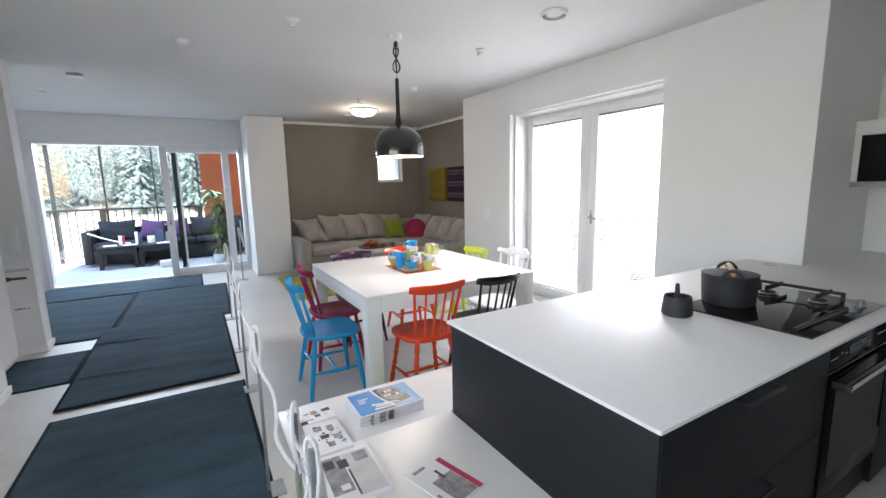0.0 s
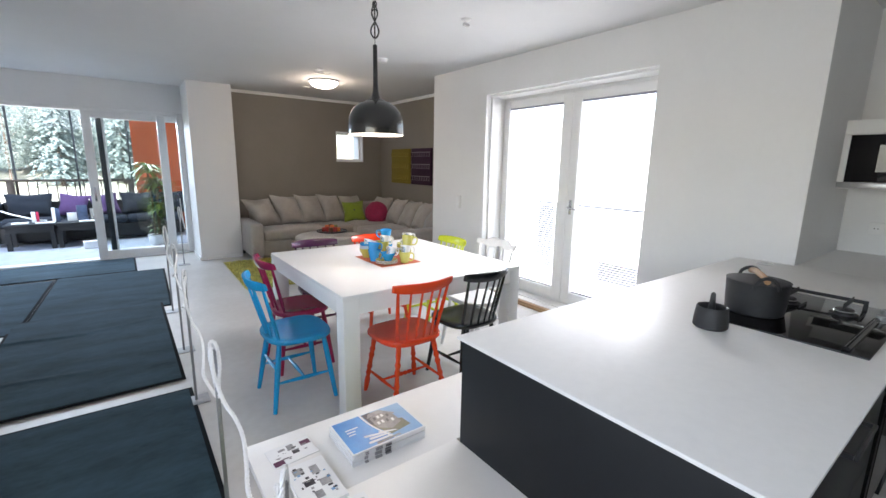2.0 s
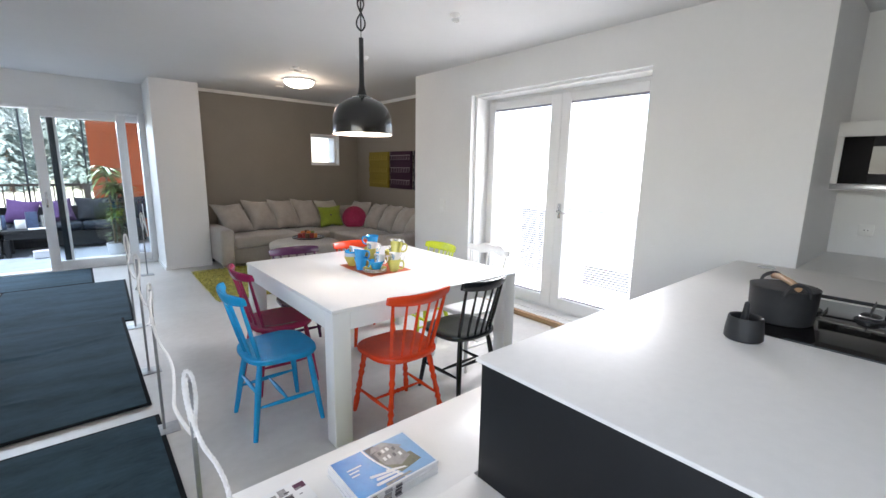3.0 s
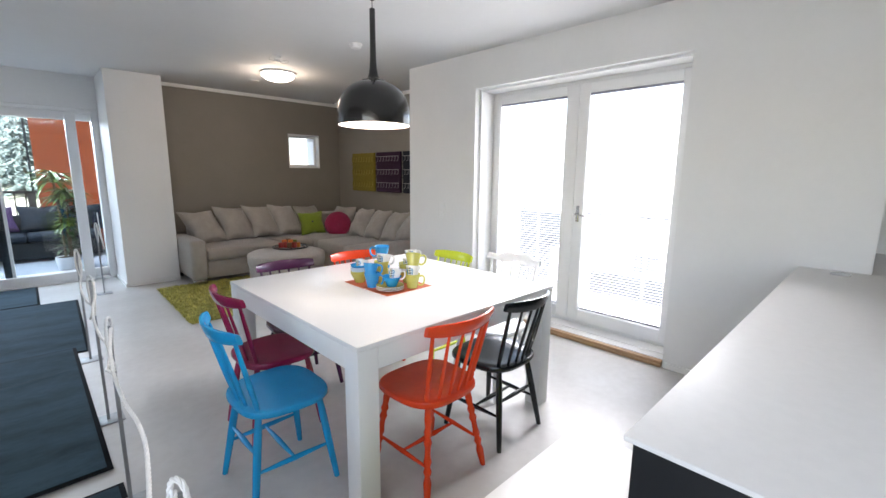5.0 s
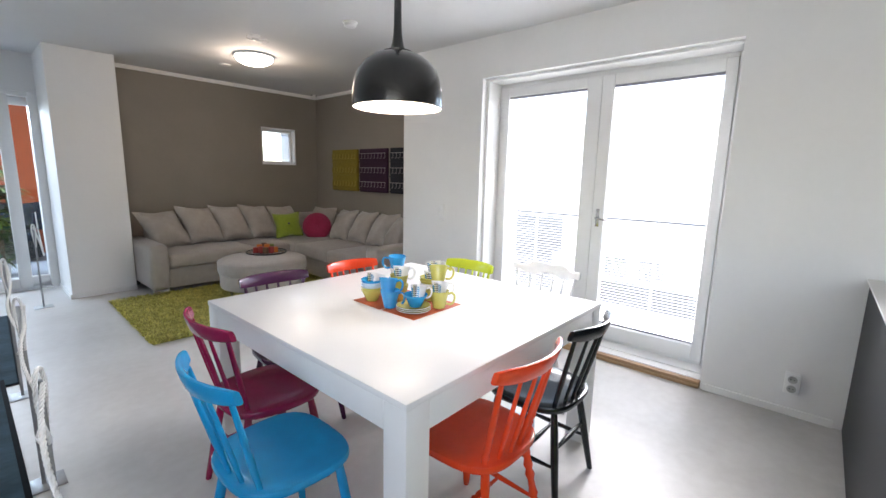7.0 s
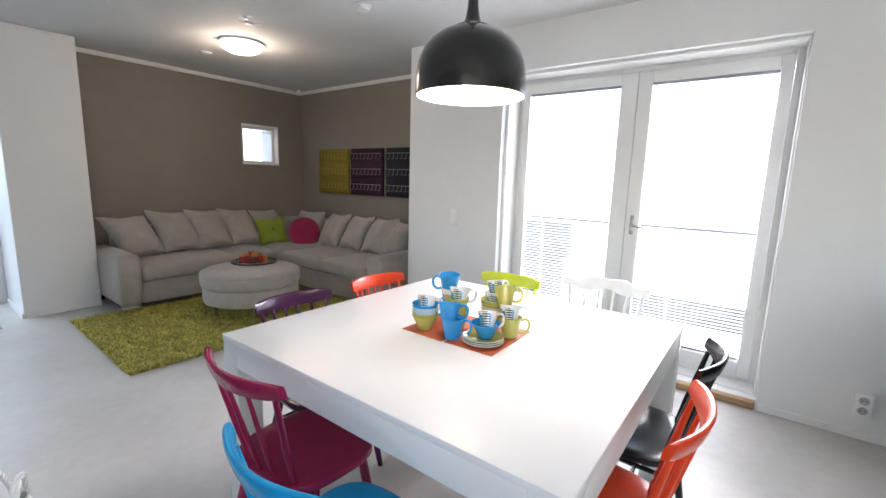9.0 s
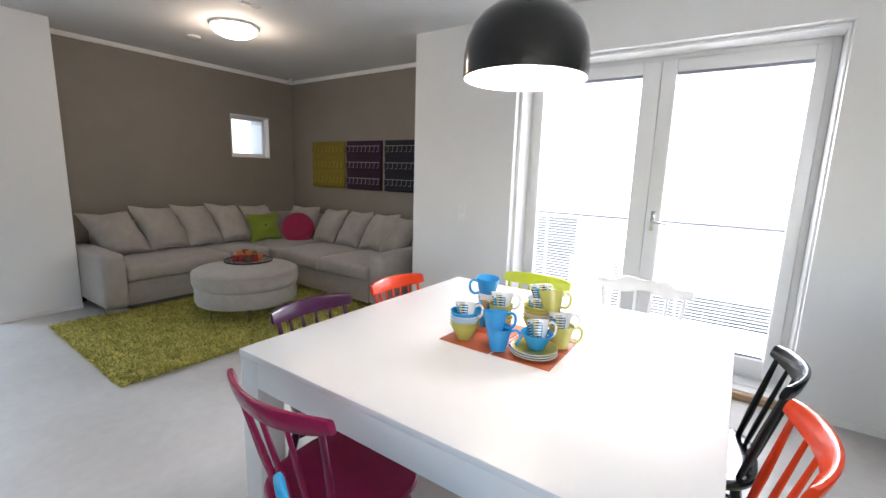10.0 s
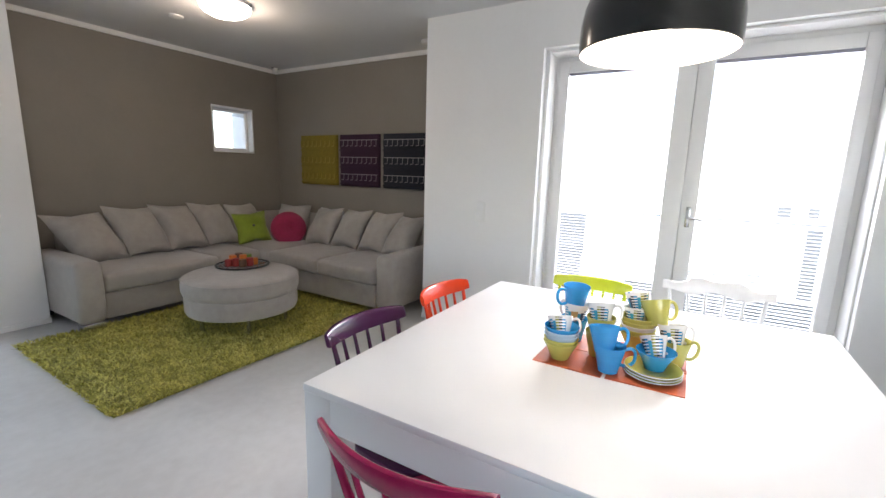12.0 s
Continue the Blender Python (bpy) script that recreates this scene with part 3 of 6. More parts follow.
# ---- chairs ----
def seat_mesh(w, d):
    bm = bmesh.new()
    n, rings = 44, []
    for k, (s, z) in enumerate(((0.86, 0.398), (0.96, 0.402), (1.0, 0.413), (1.0, 0.424), (0.985, 0.432), (0.93, 0.435), (0.7, 0.427), (0.4, 0.424), (0.12, 0.424))):
        ring = []
        for i in range(n):
            a = 2 * math.pi * i / n
            c, sn = math.cos(a), math.sin(a)
            e = 2 / 3.1
            x = math.copysign(abs(c) ** e, c) * w / 2
            y = math.copysign(abs(sn) ** e, sn) * d / 2
            x *= 1.0 + 0.06 * (y / (d / 2))
            ring.append(bm.verts.new((x * s, y * s, z)))
        rings.append(ring)
    for p, q in zip(rings, rings[1:]):
        for i in range(n):
            bm.faces.new((p[i], p[(i + 1) % n], q[(i + 1) % n], q[i]))
    bm.faces.new(list(reversed(rings[0])))
    bm.faces.new(rings[-1])
    return bm


def crest_mesh(w, z0, z1, yend, bow, lean, wavy=False):
    """A bowed top rail; its ends reach forward."""
    bm = bmesh.new()
    n, prof = 18, 12
    rings = []
    for i in range(n + 1):
        u = 2 * i / n - 1
        yc = yend - bow * (1 - u * u)
        zt, zb = z1, z0
        if wavy:
            zt = z1 - 0.018 * u * u - 0.012 * math.cos(u * 9) * (1 if abs(u) > 0.35 else 0.5)
            zb = z0 + 0.01 * math.cos(u * 7)
        else:
            zb = z0 + 0.010 * u * u
        hz, hy = (zt - zb) / 2, 0.0105
        taper = 1 - 0.22 * abs(u) ** 8
        ring = []
        for k in range(prof):
            a = 2 * math.pi * k / prof
            c, s = math.cos(a), math.sin(a)
            pz = math.copysign(abs(s) ** 0.5, s) * hz * taper
            py = math.copysign(abs(c) ** 0.7, c) * hy
            ring.append(bm.verts.new((u * w / 2, yc + py - lean * pz, (zt + zb) / 2 + pz)))
        rings.append(ring)
    for p, q in zip(rings, rings[1:]):
        for k in range(prof):
            bm.faces.new((p[k], p[(k + 1) % prof], q[(k + 1) % prof], q[k]))
    bm.faces.new(list(reversed(rings[0])))
    bm.faces.new(rings[-1])
    return bm


TAPER = [(0.012, 0), (0.0135, 0.1), (0.017, 0.55), (0.0165, 0.8), (0.013, 1)]
TURNED = [(0.011, 0), (0.015, 0.08), (0.018, 0.2), (0.012, 0.27), (0.0185, 0.32), (0.012, 0.37), (0.018, 0.42), (0.014, 0.47), (0.0125, 0.56),
          (0.0185, 0.62), (0.0125, 0.67), (0.0185, 0.72), (0.013, 0.77), (0.0165, 0.85), (0.0145, 1)]


def chair(name, mat, label, x, y, rz, w=0.40, spindles=6, turned=False, wavy=False, top=0.79, seat=(0.41, 0.385)):
    ch = empty(name, x, y, 0, rz, label, "chair", "chairs round the table")
    part("seat", seat_mesh(*seat), mat, ch)
    tops = [(-0.135, 0.13), (0.135, 0.13), (-0.12, -0.13), (0.12, -0.13)]
    feet = [(-0.187, 0.178), (0.187, 0.178), (-0.182, -0.192), (0.182, -0.192)]
    for (tx, ty), (fx, fy) in zip(tops, feet):
        part("leg", lathe(bmesh.new(), TURNED if turned else TAPER, (fx, fy, 0), (tx, ty, 0.402), 14), mat, ch)

    def on_leg(i, f):
        return (feet[i][0] + (tops[i][0] - feet[i][0]) * f, feet[i][1] + (tops[i][1] - feet[i][1]) * f, 0.402 * f)
    sp = [(0.006, 0), (0.0105, 0.3), (0.0125, 0.5), (0.0105, 0.7), (0.006, 1)]
    if turned:
        sp = [(0.006, 0), (0.009, 0.3), (0.013, 0.42), (0.009, 0.46), (0.014, 0.5), (0.009, 0.54), (0.013, 0.58), (0.009, 0.7), (0.006, 1)]
    fs = 0.36 if turned else 0.42
    a, b = on_leg(0, fs), on_leg(2, fs)
    c, d = on_leg(1, fs), on_leg(3, fs)
    part("stretcher", lathe(bmesh.new(), sp if not turned else [(0.006, 0), (0.011, 0.5), (0.006, 1)], a, b, 10), mat, ch)
    part("stretcher", lathe(bmesh.new(), sp if not turned else [(0.006, 0), (0.011, 0.5), (0.006, 1)], c, d, 10), mat, ch)
    mid1, mid2 = (Vector(a) + Vector(b)) / 2, (Vector(c) + Vector(d)) / 2
    part("stretcher", lathe(bmesh.new(), sp, mid1, mid2, 10), mat, ch)
    if not turned:
        part("stretcher", lathe(bmesh.new(), sp, on_leg(2, 0.6), on_leg(3, 0.6), 10), mat, ch)
    z0 = top - 0.066
    yend, bow, lean = -0.205, 0.055, 0.3
    part("crest_rail", crest_mesh(w, z0, top, yend, bow, lean, wavy), mat, ch)
    for i in range(spindles):
        u = (2 * i / (spindles - 1) - 1)
        bx, by = u * 0.135, -0.135 - 0.03 * (1 - u * u)
        tx, ty = u * (w / 2 - 0.03), yend - bow * (1 - (u * 0.88) ** 2) + 0.008
        prof = [(0.0065, 0), (0.009, 0.3), (0.008, 0.6), (0.006, 1)]
        if abs(u) == 1 and turned:
            prof = [(0.009, 0), (0.013, 0.12), (0.009, 0.16), (0.013, 0.2), (0.010, 0.26), (0.012, 0.5), (0.008, 1)]
        elif abs(u) == 1:
            prof = [(0.009, 0), (0.012, 0.35), (0.008, 1)]
        part("spindle", lathe(bmesh.new(), prof, (bx, by, 0.425), (tx, ty, z0 + 0.012), 10), mat, ch)
    return ch


chair("dining_chair", BLUEP, "bright blue painted wooden spindle-back chair", 0.982, 2.915, -90, w=0.38, spindles=5, top=0.795)
chair("dining_chair", MAGP, "dark magenta painted wooden spindle-back chair", 1.148, 3.36, -90, w=0.41, spindles=5, top=0.8)
chair("dining_chair", ORANGEP, "orange-red painted spindle chair with turned legs", 1.528, 2.503, 0, turned=True, top=0.8)
chair("dining_chair", BLACKP, "glossy black painted wooden spindle-back chair", 2.015, 2.508, 1, w=0.37)
chair("dining_chair", PURPLEP, "dark purple painted wooden spindle-back chair", 1.476, 3.692, 177, w=0.39)
chair("dining_chair", ORANGEP, "orange-red painted wooden spindle-back chair", 1.995, 3.672, 177, w=0.375, spindles=7, top=0.795)
chair("dining_chair", YELP, "lime yellow painted wooden spindle-back chair", 2.33, 3.34, 90, w=0.38, spindles=7, top=0.80)
chair("dining_chair", WHITEP, "white painted chair with a carved wavy top rail", 2.365, 2.81, 90, w=0.43, wavy=True, top=0.855)

# ---- things on the table ----
for i, (x, y) in enumerate(((1.666, 3.0), (1.664, 3.213), (1.83, 3.002), (1.828, 3.214))):
    pm = obj("placemat", boxm(-0.08, 0.08, -0.103, 0.103, 0, 0.003, r=0.001), PLACEMAT)
    pm.matrix_basis = pose(x, y, TZ, 0, 0, (1, -1.5, 1, -1)[i])
    tagged(pm, "small orange placemat on the white table", "placemat", "placemats")


def mug(name, mat, x, y, z, rz=0, tilt=0, s=1.0, label="", inner=None):
    m = empty(name, x, y, z, 0, label, "mug", "mugs on the table")
    m.matrix_basis = pose(x, y, z, tilt, 0, rz)
    s *= 0.83
    prof = [(0.027, 0), (0.03, 0.002), (0.0385, 0.043), (0.048, 0.086), (0.0478, 0.088), (0.046, 0.086), (0.0365, 0.043), (0.028, 0.006), (0.002, 0.005)]
    part("cup", lathe(bmesh.new(), [(r * s, h * s) for r, h in prof], n=28), mat, m)
    pts = [(0.045 * s, 0, 0.075 * s), (0.064 * s, 0, 0.08 * s), (0.077 * s, 0, 0.066 * s), (0.074 * s, 0, 0.038 * s), (0.057 * s, 0, 0.022 * s), (0.037 * s, 0, 0.024 * s)]
    part("handle", tube(bmesh.new(), smooth_line(pts, 5), 0.0056 * s), mat, m)
    return m


def bowl(name, mat, x, y, z, label, r=0.064, h=0.062, rz=0):
    r, h = r * 0.88, h * 0.9
    prof = [(0.026, 0), (0.028, 0.002), (0.039, 0.028), (r, h), (r - 0.001, h + 0.002), (r - 0.003, h), (0.036, 0.028), (0.024, 0.006), (0.002, 0.005)]
    b = obj(name, lathe(bmesh.new(), prof, n=32), mat, True)
    b.matrix_basis = pose(x, y, z)
    return tagged(b, label, "bowl", "bowls on the table")


Z0 = TZ + 0.003
# stack of bowls with a printed mug in it
for i, mt in enumerate((CERLIME, CERLIME, CERTINTED, CERTINTED, CERBLUE)):
    bowl("bowl", mt, 1.65, 3.25, Z0 + 0.0125 * i, ("lime", "lime", "reflection-tinted white", "reflection-tinted white", "blue")[i] + " ceramic bowl in a stack of five", 0.061)
mug("mug", PRINTED, 1.655, 3.252, Z0 + 0.06, -62, -24, 0.98, "white mug with a printed town, in a bowl")
# two blue mugs
mug("mug", CERBLUE, 1.636, 3.102, Z0, -68, 0, 1.14, "blue ceramic mug under another mug")
mug("mug", CERBLUE, 1.632, 3.116, Z0 + 0.056, -60, -12, 1.1, "blue ceramic mug tilted in a lower mug")
# plates and bowl
for i in range(3):
    prof = [(0.05, 0), (0.054, 0.001), (0.076, 0.011), (0.077, 0.014), (0.074, 0.0135), (0.052, 0.005), (0.002, 0.0045)]
    pl = obj("plate", lathe(bmesh.new(), prof, n=40), CERLIME, True)
    pl.matrix_basis = pose(1.674, 2.985, Z0 + 0.008 * i)
    tagged(pl, "lime ceramic plate in a stack of three", "plate", "plates on the table")
    part("rim", lathe(bmesh.new(), [(0.077, 0.0112), (0.0788, 0.013), (0.0776, 0.0148)], n=40, cap=False), CERWHITE, pl, "white glazed rim")
bowl("bowl", CERBLUE, 1.684, 2.982, Z0 + 0.021, "blue ceramic bowl on the lime plates", 0.063, 0.062)
mug("mug", PRINTED, 1.694, 2.98, Z0 + 0.044, -58, -26, 0.96, "white mug with a printed town, in a blue bowl")
# lime mug with a printed one in it
mug("mug", CERLIME, 1.796, 2.938, Z0, -62, 0, 1.14, "lime ceramic mug under a printed mug")
mug("mug", PRINTED, 1.8, 2.942, Z0 + 0.048, -58, -14, 1.05, "white printed mug in a lime mug")
# second bowl stack, with a tilted lime mug and printed ones over it
for i, mt in enumerate((CERLIME, CERLIME, CERWHITE, CERLIME, CERLIME)):
    bowl("bowl", mt, 1.86, 3.052, Z0 + 0.0135 * i, ("lime", "lime", "white", "lime", "lime")[i] + " ceramic bowl in a tall stack", 0.064, 0.07)
mug("mug", PRINTED, 1.872, 3.06, Z0 + 0.07, -60, -6, 1.0, "white printed mug in the bowl stack")
mug("mug", PRINTED, 1.886, 3.055, Z0 + 0.122, -30, -14, 0.95, "white printed mug on top of the stack")
mug("mug", CERLIME, 1.846, 2.992, Z0 + 0.1, -50, -20, 1.14, "lime ceramic mug tilted on the stack")
# back mug tower
mug("mug", CERBLUE, 1.822, 3.252, Z0, 150, 0, 1.16, "blue ceramic mug at the foot of a tower")
mug("mug", PRINTED, 1.822, 3.253, Z0 + 0.056, 60, 4, 1.1, "white printed mug in the middle of a tower")
mug("mug", CERBLUE, 1.82, 3.255, Z0 + 0.116, 138, -4, 1.14, "blue ceramic mug on top of a tower")
mug("mug", CERLIME, 1.738, 3.15, Z0, 20, 0, 1.14, "lime ceramic mug under another mug")
mug("mug", CERLIME, 1.738, 3.15, Z0 + 0.05, 30, 0, 1.12, "lime ceramic mug in a lower mug")
mug("mug", PRINTED, 1.746, 3.15, Z0 + 0.094, -60, -14, 1.05, "white printed mug on two lime mugs")

# ---- pendant lamp ----
LX, LY, LZ = 1.646, 3.068, 1.632
pend = empty("pendant_lamp", LX, LY, H, 0, "glossy black bell-shaped pendant lamp over the table, switched on", "pendant lamp")
z = LZ - H
outer = [(0.187, z), (0.190, z + 0.002), (0.1905, z + 0.03), (0.189, z + 0.07), (0.182, z + 0.11), (0.166, z + 0.15), (0.142, z + 0.18), (0.112, z + 0.203),
         (0.078, z + 0.218), (0.046, z + 0.228), (0.031, z + 0.24), (0.024, z + 0.26), (0.019, z + 0.29), (0.0165, z + 0.33), (0.015, z + 0.42), (0.0145, z + 0.575), (0.006, z + 0.58)]
part("shade", lathe(bmesh.new(), outer, n=56, cap=False), ENAMEL, pend)
inner = [(0.187, z), (0.185, z + 0.03), (0.183, z + 0.07), (0.176, z + 0.108), (0.16, z + 0.146), (0.137, z + 0.174), (0.108, z + 0.197), (0.03, z + 0.215), (0.002, z + 0.215)]
part("shade_lining", lathe(bmesh.new(), inner, n=48, cap=False), LAMPIN, pend, "white inner face")
part("collar", lathe(bmesh.new(), [(0.062, z + 0.2225), (0.063, z + 0.227), (0.044, z + 0.2305), (0.03, z + 0.2405)], n=36, cap=False), ENAMEL, pend)
part("bulb", lathe(bmesh.new(), [(0.002, z + 0.03), (0.025, z + 0.036), (0.04, z + 0.06), (0.04, z + 0.085), (0.02, z + 0.13), (0.014, z + 0.2)], n=20, cap=False), BULB, pend)
part("ceiling_cup", lathe(bmesh.new(), [(0.012, -0.045), (0.045, -0.035), (0.052, -0.006), (0.052, 0)], n=24), TRIM, pend)
bm = bmesh.new()
for k in range(3):
    a = k * 2.1
    ox, oy = 0.022 * math.cos(a), 0.022 * math.sin(a)
    loop = [(0.004 * k, 0, -0.03), (ox * 0.6, oy * 0.6, -0.07), (-ox, -oy, -0.12), (0.0, 0.0, -0.17), (ox * 1.3, oy * 1.3, -0.21), (ox * 1.2, oy * 1.2, -0.245), (0.003, 0.003 * k, -0.27),
            (-ox * 1.2, -oy * 1.2, -0.245), (-ox * 1.0, -oy * 1.0, -0.205), (0.002, 0, -0.165), (ox, oy, -0.11), (0.0, 0.006, -0.05)]
    tube(bm, smooth_line(loop, 5), 0.0042, 6)
rod(bm, (0, 0, -0.165), (0, 0, z + 0.578), 0.002)
part("looped_cable", bm, CABLE, pend)

# ---- kitchen island ----
IZ = 0.868
island = empty("kitchen_island", 1.08, 0.5, 0, 0, "dark grey kitchen island with drawers and built-in oven", "kitchen island")


def ipart(name, bm, mat, parent=island, label="", smooth=True):
    bmesh.ops.translate(bm, verts=bm.verts, vec=(-1.08, -0.5, 0))
    return part(name, bm, mat, parent, label, smooth)


ipart("side_panel", boxm(1.088, 1.103, 0.505, 1.41, 0, IZ - 0.013, r=0.001), DARK)
ipart("back_panel", boxm(1.102, XE - 0.002, 1.392, 1.41, 0, IZ - 0.013), DARK)
ipart("carcass", boxm(1.102, 3.45, 0.53, 1.392, 0.1, IZ - 0.013), DARK)
ipart("plinth", boxm(1.102, 3.45, 0.57, 0.59, 0, 0.1), BLACKMETAL)
for z0, z1 in ((0.538, 0.850), (0.105, 0.5365)):
    dr = ipart("drawer_front", boxm(1.104, 2.033, 0.508, 0.528, z0, z1, r=0.0006), DARK)
    bm = bmesh.new()
    hz = z1 - 0.016
    add_box(bm, 1.412, 1.622, 0.470, 0.478, hz - 0.005, hz + 0.005, r=0.002)
    add_box(bm, 1.412, 1.422, 0.478, 0.508, hz - 0.005, hz + 0.005)
    add_box(bm, 1.612, 1.622, 0.478, 0.508, hz - 0.005, hz + 0.005)
    ipart("handle", bm, BLACKMETAL, dr)
oven = ipart("oven", boxm(2.04, 2.632, 0.515, 0.528, 0.25, 0.850, r=0.002), OVENGLASS)
ipart("oven_door", boxm(2.042, 2.63, 0.500, 0.514, 0.27, 0.735, r=0.003), OVENGLASS, oven)
# the window's lighter brown is the room's reflection, put into the glass colour
ipart("oven_window", boxm(2.088, 2.583, 0.4975, 0.4995, 0.35, 0.685), material("smoked_glass_brown_reflection", (0.022, 0.018, 0.015), 0.14, spec=0.12, var=0.1, scale=10), oven)
bm = bmesh.new()
rod(bm, (2.05, 0.455, 0.713), (2.622, 0.455, 0.713), 0.008)
oh = ipart("oven_handle", bm, CHROME, oven)
for xx in (2.052, 2.606):
    ipart("bracket", boxm(xx, xx + 0.014, 0.448, 0.502, 0.703, 0.723, r=0.002), BLACKMETAL, oh)
for zz in (0.742, 0.842):
    ipart("control_strip", boxm(2.042, 2.63, 0.511, 0.514, zz, zz + 0.004), CHROME, oven)
for k, (xx, wd) in enumerate(((2.06, 0.07), (2.15, 0.02), (2.19, 0.02), (2.25, 0.09), (2.4, 0.03), (2.5, 0.1))):
    ipart("control_mark", boxm(xx, xx + wd, 0.5125, 0.5145, 0.79 + 0.008 * (k % 2), 0.794 + 0.008 * (k % 2)), CHROME, oven)
ipart("display", boxm(2.228, 2.388, 0.5125, 0.5145, 0.775, 0.815), material("grey_display", (0.03, 0.033, 0.036), 0.15, var=0.2, scale=50), oven)
ipart("cabinet_front", boxm(2.635, 3.44, 0.508, 0.528, 0.105, 0.85, r=0.0015), DARK)

# the worktop runs round into the recess
bm = bmesh.new()
add_box(bm, 1.075, XE - 0.002, 0.493, 1.425, IZ - 0.012, IZ, r=0.002)
wt = obj("worktop", bm, STONE, True)
tagged(wt, "thin white composite worktop on the island", "worktop")
part("recess_top", boxm(XE - 0.002, 4.448, 0.3, 1.117, IZ - 0.012, IZ), STONE, wt)
part("recess_base", boxm(XE, 4.448, 0.35, 1.115, 0.0, IZ - 0.0125), DARK, wt, "dark cabinet side")
so2 = obj("worktop_socket", lathe(bmesh.new(), [(0.045, 0), (0.045, 0.003), (0.041, 0.005), (0.002, 0.005)], n=28), CHROME, True)
so2.matrix_basis = pose(3.36, 1.235, IZ)
tagged(so2, "round steel pop-up socket in the worktop", "socket")

# hob
hob = empty("gas_hob", 2.39, 0.792, IZ, 0, "black glass gas hob with cast-iron grates", "hob")
part("glass_plate", boxm(-0.386, 0.338, -0.241, 0.238, 0.0, 0.006, r=0.002), BLACKGLASS, hob)
for bx, by in ((0.108, 0.1), (0.112, -0.085)):
    pr = [(0.046, 0.006), (0.046, 0.010), (0.034, 0.011), (0.034, 0.019), (0.002, 0.019)]
    bu = part("burner", lathe(bmesh.new(), pr, (bx, by, 0), n=28), BLACKMETAL, hob)
    part("burner_ring", lathe(bmesh.new(), [(0.035, 0.019), (0.036, 0.021), (0.034, 0.024), (0.028, 0.024)], (bx, by, 0), n=28, cap=False), CHROME, bu, "polished steel ring")
    part("burner_cap", lathe(bmesh.new(), [(0.03, 0.024), (0.03, 0.028), (0.024, 0.031), (0.002, 0.031)], (bx, by, 0), n=24, cap=False), BLACKMETAL, bu)
    bm = bmesh.new()
    add_box(bm, bx - 0.03, bx + 0.14, by - 0.002, by + 0.002, 0.034, 0.055, r=0.0008)
    add_box(bm, bx - 0.03, bx - 0.022, by - 0.002, by + 0.002, 0.006, 0.035)
    add_box(bm, bx - 0.055, bx + 0.055, by - 0.055, by - 0.052, 0.006, 0.014)
    part("grate", bm, IRON, hob)
bm = bmesh.new()
add_box(bm, 0.245, 0.251, -0.133, 0.2, 0.032, 0.047, r=0.001)
add_box(bm, 0.245, 0.251, -0.133, -0.118, 0.006, 0.033)
add_box(bm, 0.245, 0.251, 0.185, 0.2, 0.006, 0.033)
part("grate_bar", bm, IRON, hob)
bm = bmesh.new()
rod(bm, (-0.372, -0.182, 0.0115), (0.095, -0.182, 0.0115), 0.0115)
part("front_bar", bm, BLACKGLASS, hob)
for kx in (0.112, 0.222):
    part("knob", lathe(bmesh.new(), [(0.021, 0.006), (0.021, 0.010), (0.016, 0.012), (0.016, 0.03), (0.014, 0.032), (0.002, 0.032)], (kx, -0.19, 0), n=22), GREYSTEEL, hob)

# pot
pot = empty("cooking_pot", 2.237, 0.935, IZ + 0.006, 32, "black cast-iron pot with a wooden handle", "pot")
pot.scale = (0.81, 0.81, 0.94)
part("body", lathe(bmesh.new(), [(0.118, 0), (0.125, 0.004), (0.13, 0.06), (0.134, 0.135), (0.136, 0.14), (0.13, 0.14), (0.127, 0.1), (0.12, 0.01), (0.002, 0.008)], n=44), IRON, pot)
part("lid", lathe(bmesh.new(), [(0.128, 0.136), (0.128, 0.141), (0.09, 0.147), (0.03, 0.15), (0.002, 0.15)], n=36, cap=False), IRON, pot)
for s in (1, -1):
    pts = [(s * 0.132, -0.05, 0.125), (s * 0.14, -0.04, 0.15), (s * 0.135, -0.015, 0.168), (s * 0.132, 0.015, 0.168), (s * 0.14, 0.04, 0.15), (s * 0.132, 0.05, 0.125)]
    part("ear", tube(bmesh.new(), smooth_line(pts, 4), 0.008), IRON, pot)
hb = bmesh.new()
tube(hb, smooth_line([(-0.135, 0, 0.157), (-0.07, 0, 0.166), (0.0, 0, 0.168), (0.07, 0, 0.166), (0.135, 0, 0.157)], 5), 0.013)
part("wooden_handle", hb, HANDLEWOOD, pot)

mortar = empty("mortar", 1.905, 0.965, IZ, 0, "dark stone mortar with its pestle", "mortar")
mortar.scale = (0.86, 0.86, 1.06)
part("bowl", lathe(bmesh.new(), [(0.06, 0), (0.067, 0.006), (0.066, 0.03), (0.060, 0.072), (0.057, 0.076), (0.052, 0.073), (0.044, 0.03), (0.002, 0.018)], n=36), IRON, mortar)
part("pestle", lathe(bmesh.new(), [(0.006, 0), (0.016, 0.03), (0.017, 0.2), (0.012, 0.6), (0.009, 0.95), (0.004, 1)], (0.012, 0.008, 0.024), (-0.008, 0.0, 0.125), 14), IRON, mortar)

